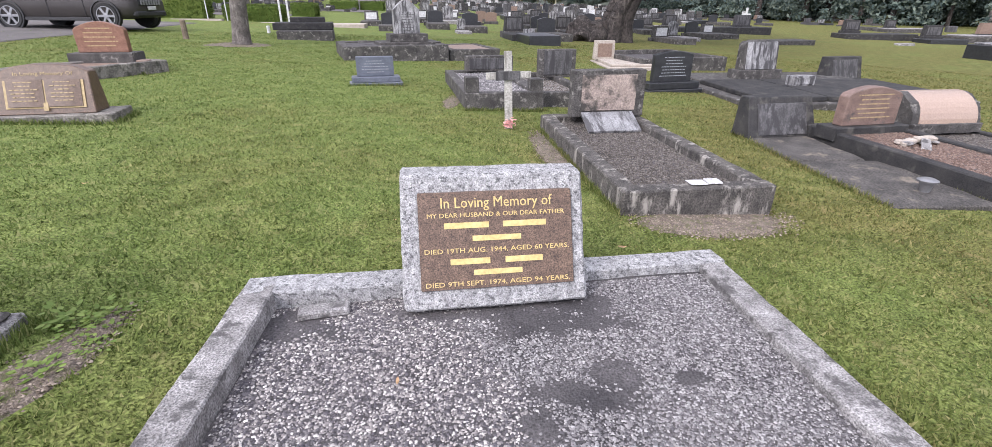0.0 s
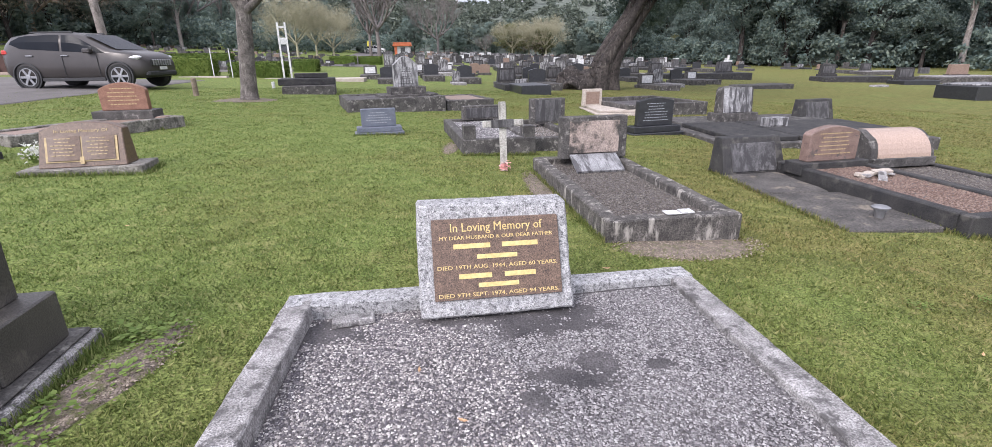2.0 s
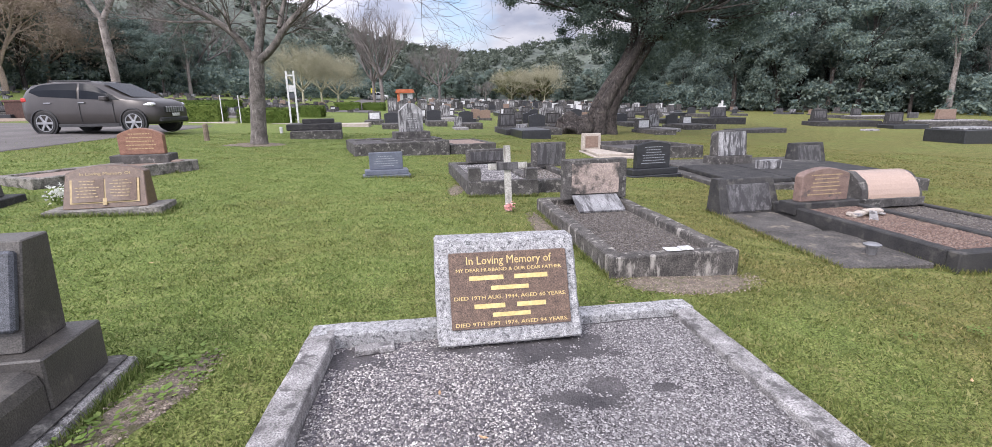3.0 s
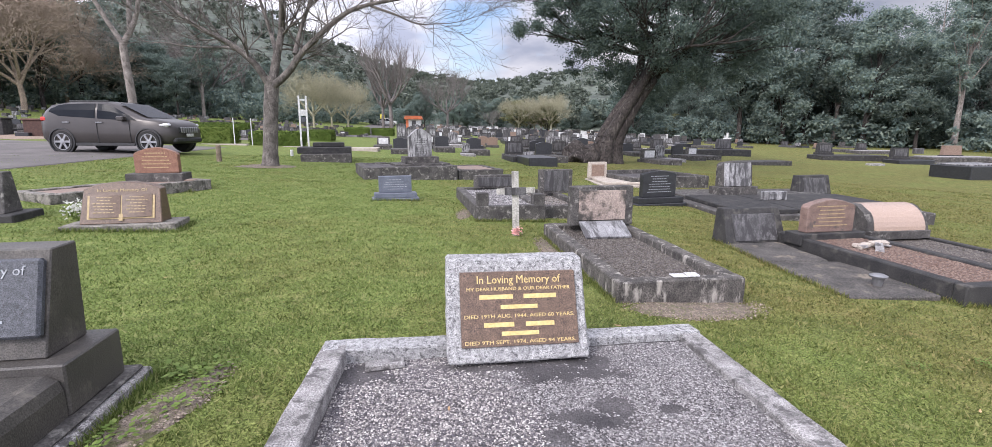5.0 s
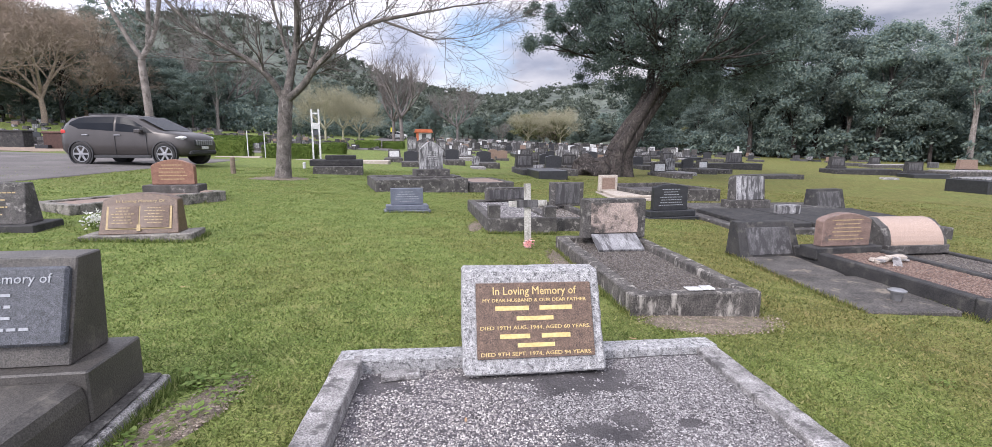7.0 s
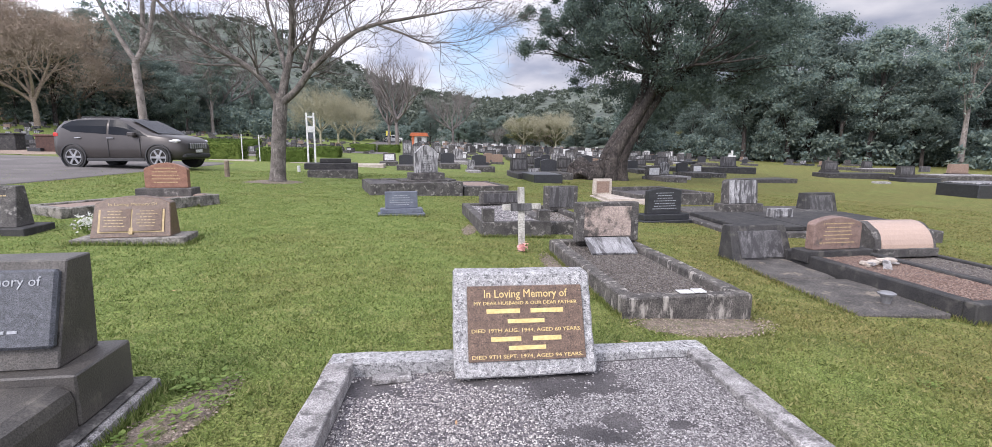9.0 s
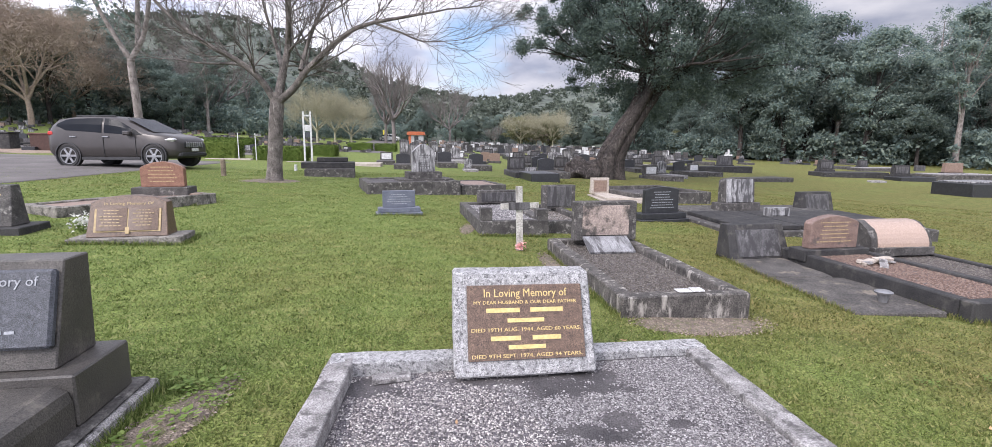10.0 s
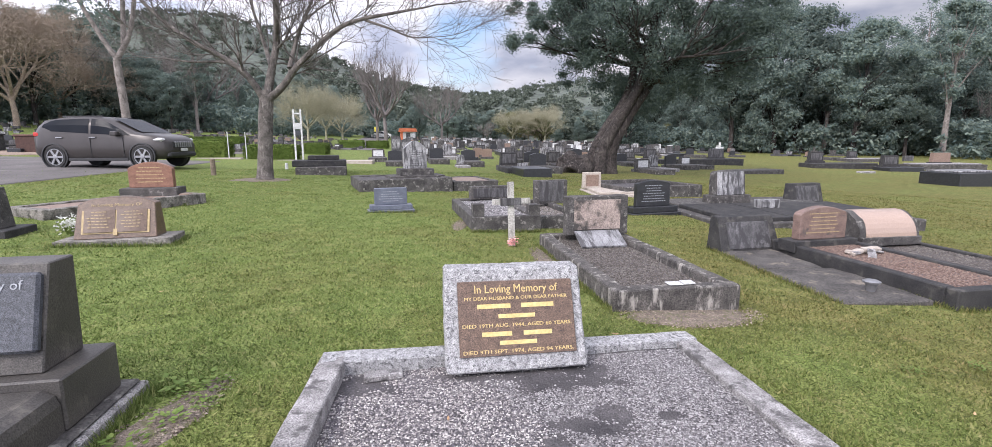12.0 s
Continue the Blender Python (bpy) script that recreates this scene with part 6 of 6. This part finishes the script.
FAR_M = [M_DKGRAN, M_BLACK, M_WSTREAK, M_DARKCONC, M_TAN, M_STREAK, M_WHITE]
while y < 128:
    x = -0.14 * y - 2.0
    while x < 0.66 * y + 6:
        a = math.degrees(math.atan2(x, y))
        if rf.random() < (0.85 if a < 20 else 0.45 if y > 66 else 0.12):
            px, py = x + rf.uniform(-0.2, 0.2), y + 0.12 * x + rf.uniform(-0.4, 0.4)
            z, yaw = gz(px, py), radians(10 + rf.uniform(-5, 5))
            m = rf.choice((0, 0, 1, 2, 2, 3, 3, 4, 5, 6))
            h = rf.uniform(0.55, 1.15)
            far_block(px, py + 0.6, z, rf.uniform(0.6, 0.95), 0.25, h, yaw, m)
            far_block(px, py, z, 1.05, 1.9, rf.uniform(0.12, 0.3), yaw, rf.choice((0, 1, 3, 3, 5)))
        x += rf.uniform(1.6, 2.5)
    y += 3.0
for k in range(420):
    a, d = radians(rf.uniform(-47, -15)), rf.uniform(46, 88)
    px, py = d * math.sin(a), d * math.cos(a)
    far_block(px, py, gz(px, py), rf.uniform(0.3, 0.8), rf.uniform(0.2, 0.6), rf.uniform(0.1, 0.42), radians(rf.uniform(0, 30)), rf.choice((0, 0, 3, 3, 3, 5, 5, 2, 4)))
ob = raw("far_graves", far_v, far_f, FAR_M[0])
for m in FAR_M[1:]:
    ob.data.materials.append(m)
ob.data.polygons.foreach_set("material_index", far_m)
tagged(ob, "distant crowded rows of dark and pale headstones", "graves", kind="stuff")
# small lawn plaques and stones to the left of the lane
for k in range(80):
    a = rf.uniform(-46, -17)
    d = rf.uniform(40, 66)
    put_grave(rf.choice((3, 0, 1, 6, 0)), d * math.sin(radians(a)), d * math.cos(radians(a)), 10, rf.uniform(0.55, 0.8))


# two crosses in the field
def far_cross(x, y, h, m, label):
    t = thing("cross", label, "cross", x, y, 10)
    part("upright", box(-0.09, 0.09, -0.06, 0.06, -0.2, h, 0.01), m, t)
    part("arm", box(-h * 0.25, h * 0.25, -0.05, 0.05, h * 0.62, h * 0.62 + 0.16, 0.01), m, t)


far_cross(22.5, 50.5, 1.7, M_WHITE, "white memorial cross among the grave rows")
far_cross(33.0, 52.0, 1.3, M_DARKCONC, "grey stone cross among the grave rows")
ys = thing("sign", "small yellow road sign on a pole", "sign", -26, 110)
part("pole", lathe([(0.04, 0), (0.04, 1.6), (0.03, 1.62)], 8), M_ALLOY, ys)
part("panel", box(-0.5, 0.5, -0.03, 0.03, 1.5, 2.5, 0.01), M_YELLOW, ys)


# brick kerbs and box at the mulch bed, far left
for bx, by, w, m, lab in ((-28.2, 30.5, 1.2, M_BRICK, "red brick planter block by the mulch bed"), (-31.5, 31.0, 1.6, M_DKGRAN, "dark stone planter block by the mulch bed"), (-34.5, 31.5, 1.2, M_BRICK, "red brick planter block by the mulch bed")):
    t = thing("planter", lab, "planter", bx, by, 8, "planters by the mulch")
    part("body", box(-w / 2, w / 2, -0.4, 0.4, -0.2, 0.95, 0.03), m, t)
    part("rim", box(-w / 2 - 0.05, w / 2 + 0.05, -0.45, 0.45, 0.951, 1.06, 0.02), m, t)

# ---- ground cover near the camera ----


def patch(name, cx, cy, rx, ry, material, label, lift=0.012, seed=0, yaw=0.0):
    own = bmesh.new()
    rings = []
    for r in (0.35, 0.7, 1.0):
        ring = []
        for i in range(26):
            a = 6.2832 * i / 26
            k = r * (1 + 0.28 * noise.noise(Vector((math.cos(a) * 1.6, math.sin(a) * 1.6, seed))))
            lx, ly = rx * k * math.cos(a), ry * k * math.sin(a)
            px, py = cx + lx * math.cos(yaw) - ly * math.sin(yaw), cy + lx * math.sin(yaw) + ly * math.cos(yaw)
            ring.append(own.verts.new((px, py, gz(px, py) + lumps(px, py) + lift - (0.022 if r == 1.0 else 0))))
        rings.append(ring)
    own.faces.new(rings[0])
    for a, b in zip(rings, rings[1:]):
        for i in range(26):
            own.faces.new((a[i], b[i], b[(i + 1) % 26], a[(i + 1) % 26]))
    bmesh.ops.recalc_face_normals(own, faces=own.faces[:])
    ob = part(name, own, material, None, smooth=True)

    def crumb(a, b, rng):
        lx, ly = rx * 1.05 * (2 * a - 1), ry * 1.05 * (2 * b - 1)
        if (lx / rx) ** 2 + (ly / ry) ** 2 > 1.0 + rng.normal(0, 0.12):
            return None
        px, py = cx + lx * math.cos(yaw) - ly * math.sin(yaw), cy + lx * math.sin(yaw) + ly * math.cos(yaw)
        return (px, py, gz(px, py) + lumps(px, py) + lift - 0.002)
    pebbles("crumbs", crumb, int(9000 * rx * ry), 0.0065, M_CRUMB, ob, seed + 60)
    return tagged(ob, label, "soil", kind="structure")


patch("soil_patch", 1.60, 3.88, 0.62, 0.30, M_SOIL, "patch of bare brown soil and dry grass", seed=1, yaw=0.18)
patch("soil_patch", -1.55, 2.02, 0.14, 0.55, M_SOIL, "bare sandy soil strip beside a footing", seed=2, yaw=-0.15)
patch("soil_patch", 0.60, 5.5, 0.16, 0.9, M_SOIL, "strip of dead leaves beside a grave kerb", seed=3, yaw=0.10)
patch("soil_patch", -0.60, 7.9, 0.12, 0.5, M_SOIL, "dead leaves beside a grave kerb", seed=4)


def off_turf(x, y):
    """True where no grass grows."""
    u = (x - (BL[0] + (FL[0] - BL[0]) * (2.58 - y) / 2.42))
    w = ((BR[0] + (FR[0] - BR[0]) * (3.08 - y) / 2.92) - x)
    back_y = 2.58 + (x + 0.96) * 0.228
    if u > -0.01 and w > -0.01 and y < back_y:
        return True
    if ((x - 1.60) / 0.50) ** 2 + ((y - 3.90 - 0.18 * (x - 1.6)) / 0.21) ** 2 < 0.8 + 1.1 * noise.noise(Vector((x * 5, y * 5, 1))) and noise.noise(Vector((x * 14, y * 14, 1))) > -0.3:
        return True
    if ((x + 1.55) / 0.13) ** 2 + ((y - 2.02) / 0.5) ** 2 < 1 and noise.noise(Vector((x * 9, y * 9, 1))) > -0.2:
        return True
    for (bx, by, a), ww, ll in ((kerb_mid, 1.13, 2.62), (kb, 1.02, 2.45), (kp, 1.05, 2.50), ((3.56, 4.35, 4.2), 0.92, 2.5)):
        c, s = math.cos(radians(a)), math.sin(radians(a))
        lx, ly = (x - bx) * c + (y - by) * s, -(x - bx) * s + (y - by) * c
        if abs(lx) < ww / 2 and 0 < ly < ll:
            return True
    c, s = math.cos(radians(10)), math.sin(radians(10))
    lx, ly = (x + 1.825) * c + (y - 2.10) * s, -(x + 1.825) * s + (y - 2.10) * c
    return -1.8 < lx < 0.075 and -1.8 < ly < 0.315


def grass_blades():
    rg = np.random.RandomState(6)
    n = 440000
    # denser close by
    d = 0.9 + 21.0 * rg.rand(n) ** 1.9
    a = np.radians(rg.uniform(-50, 50, n))
    X, Y = d * np.sin(a), d * np.cos(a)
    keep = np.array([not off_turf(x, y) for x, y in zip(X, Y)])
    X, Y = X[keep], Y[keep]
    n = len(X)
    Z = np.array([gz(x, y) + lumps(x, y) - 0.003 for x, y in zip(X, Y)])
    tuft = np.array([noise.noise(Vector((x * 2.3, y * 2.3, 7))) for x, y in zip(X, Y)])
    h = (0.015 + 0.009 * tuft + rg.exponential(0.006, n))
    th = rg.uniform(0, 6.28, n)
    lean = rg.uniform(0.2, 1.1, n) * h
    w = rg.uniform(0.0014, 0.0030, n) * (1 + np.hypot(X, Y) * 0.20)
    broad = rg.rand(n) < 0.22
    w = np.where(broad, w * 2.6, w)
    h = np.where(broad, h * 0.75, h)
    lean = np.where(broad, h * 1.3, lean)
    P = np.stack([X, Y, Z], 1)
    side = np.stack([np.cos(th), np.sin(th), np.zeros(n)], 1) * w[:, None]
    ph = rg.uniform(0, 6.28, n)
    tip = P + np.stack([np.cos(ph) * lean, np.sin(ph) * lean, h], 1)
    V = np.stack([P - side, P + side, tip], 1).reshape(-1, 3)
    return quads("grass", V, 3, M_BLADE)


tagged(grass_blades(), "short mown grass blades of the lawn", "grass", kind="stuff")


def edge_tufts():
    """Longer grass that the mower leaves along kerbs and footings."""
    rg = np.random.RandomState(16)
    P = []
    edges = [(BL, FL, -0.035, 2600), (BR, FR, 0.035, 1800), (BL, BR, 0.03, 1000)]

    def corner(base, lx, ly):
        return local(base, lx, ly)
    edges += [(corner(kerb_mid, -0.58, 0), corner(kerb_mid, -0.58, 2.6), 0.0, 1500), (corner(kerb_mid, 0.58, 0), corner(kerb_mid, 0.58, 2.6), 0.0, 900), (corner(kb, -0.52, 0), corner(kb, -0.52, 1.0), 0.0, 500), (corner(kb, -0.5, -0.02), corner(kb, 1.6, -0.02), 0.0, 900)]
    edges += [(corner(kq, -0.58, -0.03), corner(kq, 0.58, -0.03), 0.0, 900), (corner((-4.52, 5.88, 14), -0.65, -0.27), corner((-4.52, 5.88, 14), 0.65, -0.27), 0.0, 900), (corner((-4.52, 5.88, 14), 0.63, -0.25), corner((-4.52, 5.88, 14), 0.63, 0.3), 0.0, 400)]
    edges += [(corner((-1.98, 9.25, 16), -0.46, -0.2), corner((-1.98, 9.25, 16), 0.46, -0.2), 0.0, 400), (corner((3.60, 4.33, 4.2), -0.50, 0), corner((3.60, 4.33, 4.2), -0.52, 2.4), 0.0, 1000), (corner((-6.33, 9.05, 14), -0.6, -0.14), corner((-6.33, 9.05, 14), 0.66, -0.14), 0.0, 500)]
    edges += [(corner((-1.825, 2.10, 10.0), 0.10, -0.9), corner((-1.825, 2.10, 10.0), 0.10, 0.33), 0.0, 900)]
    for a, b, off, n in edges:
        a, b = Vector(a), Vector(b)
        d = (b - a).normalized()
        nrm = Vector((d.y, -d.x))
        for _ in range(n):
            q = a.lerp(b, rg.rand()) - nrm * off + nrm * rg.normal(0, 0.018)
            if not off_turf(q.x, q.y) or off == 0.0:
                P.append((q.x, q.y))
    X, Y = np.array(P).T
    n = len(X)
    Z = np.array([gz(x, y) + lumps(x, y) - 0.004 for x, y in P])
    h = rg.uniform(0.025, 0.075, n)
    th, ph = rg.uniform(0, 6.28, n), rg.uniform(0, 6.28, n)
    w = rg.uniform(0.002, 0.004, n) * (1 + np.hypot(X, Y) * 0.08)
    lean = rg.uniform(0.1, 0.8, n) * h
    B = np.stack([X, Y, Z], 1)
    side = np.stack([np.cos(th), np.sin(th), np.zeros(n)], 1) * w[:, None]
    tip = B + np.stack([np.cos(ph) * lean, np.sin(ph) * lean, h], 1)
    return quads("grass_edge", np.stack([B - side, B + side, tip], 1).reshape(-1, 3), 3, M_BLADE)


tagged(edge_tufts(), "longer unmown grass along kerbs and footings", "grass", kind="stuff")


def weed(x, y, s, seed, n=46):
    t = thing("weed", "low broad-leaved green weed clump", "weed", x, y, 0, "weeds in the lawn")
    rg = np.random.RandomState(seed)
    a = rg.uniform(0, 6.28, n)
    r = rg.uniform(0.02, 0.12, n) * s
    P = np.stack([np.cos(a) * r, np.sin(a) * r, rg.uniform(0.015, 0.06, n) * s], 1)
    u = np.stack([np.cos(a), np.sin(a), rg.uniform(-0.2, 0.4, n)], 1) * (0.015 * s)
    w = np.stack([-np.sin(a), np.cos(a), np.zeros(n)], 1) * (0.0095 * s)
    V = np.stack([P - u, P - u * 0.3 + w, P + u * 0.4 + w * 0.8, P + u, P + u * 0.4 - w * 0.8, P - u * 0.3 - w], 1).reshape(-1, 3)
    quads("leaves", V, 6, M_WEED, t)["kind"] = "stuff"


for i, (wx, wy, s) in enumerate(((-1.63, 2.42, 1.2), (-1.56, 2.36, 0.9), (-1.50, 2.46, 0.9), (-1.50, 2.10, 0.9), (-1.58, 1.88, 1.0), (-1.60, 1.72, 0.9), (-1.44, 2.28, 0.7), (-1.49, 1.66, 0.8), (-1.70, 1.60, 0.9), (2.9, 2.6, 0.8), (3.1, 3.0, 0.7), (2.6, 2.9, 0.6), (-3.4, 6.4, 0.9), (-3.6, 6.9, 0.9), (-5.4, 5.4, 1.0), (-5.0, 5.3, 0.9))):
    weed(wx, wy, s, i)


def dry_leaf(x, y, z, s, seed):
    rg = random.Random(seed)
    t = tagged(new("fallen_leaf"), "curled dry brown fallen leaf", "leaf", "fallen leaves")
    t.matrix_world = pose(x, y, z, rg.uniform(-12, 12), rg.uniform(-12, 12), rg.uniform(0, 360))
    own = bmesh.new()
    pts = [(-1, 0, 0.15), (-0.4, 0.32, 0.02), (0.3, 0.30, 0.0), (1, 0, 0.2), (0.3, -0.3, 0.05), (-0.4, -0.3, 0.1)]
    c = own.verts.new((0, 0, -0.02 * s))
    vs = [own.verts.new((a * s, b * s, k * s)) for a, b, k in pts]
    for i in range(6):
        own.faces.new((c, vs[i], vs[(i + 1) % 6]))
    part("blade", own, M_DRYLEAF, t)


for i, (lx, ly, s) in enumerate(((-0.02, 1.75, 0.024), (-0.22, 2.05, 0.018), (0.84, 3.36, 0.035), (-0.42, 3.9, 0.03), (2.35, 2.05, 0.022), (-0.1, 4.6, 0.03), (-2.8, 4.0, 0.03), (0.15, 3.7, 0.025), (-0.55, 3.6, 0.02), (2.5, 2.4, 0.02))):
    inside = off_turf(lx, ly)
    z = (bed_point((lx + 0.9) / 2.3, 0.3).z + 0.014) if inside else gz(lx, ly) + lumps(lx, ly) + 0.02
    dry_leaf(lx, ly, z, s, i)
# loose chip of mortar in the corner of the bed
ch = thing("mortar_chip", "loose broken chip of old mortar", "rubble", -0.60, 2.45, 14, lift=0.085)
part("chip", rough_up(box(-0.10, 0.10, -0.035, 0.035, 0, 0.035, 0.006), 0.006, 0.04, 15, 4), M_CONC, ch)
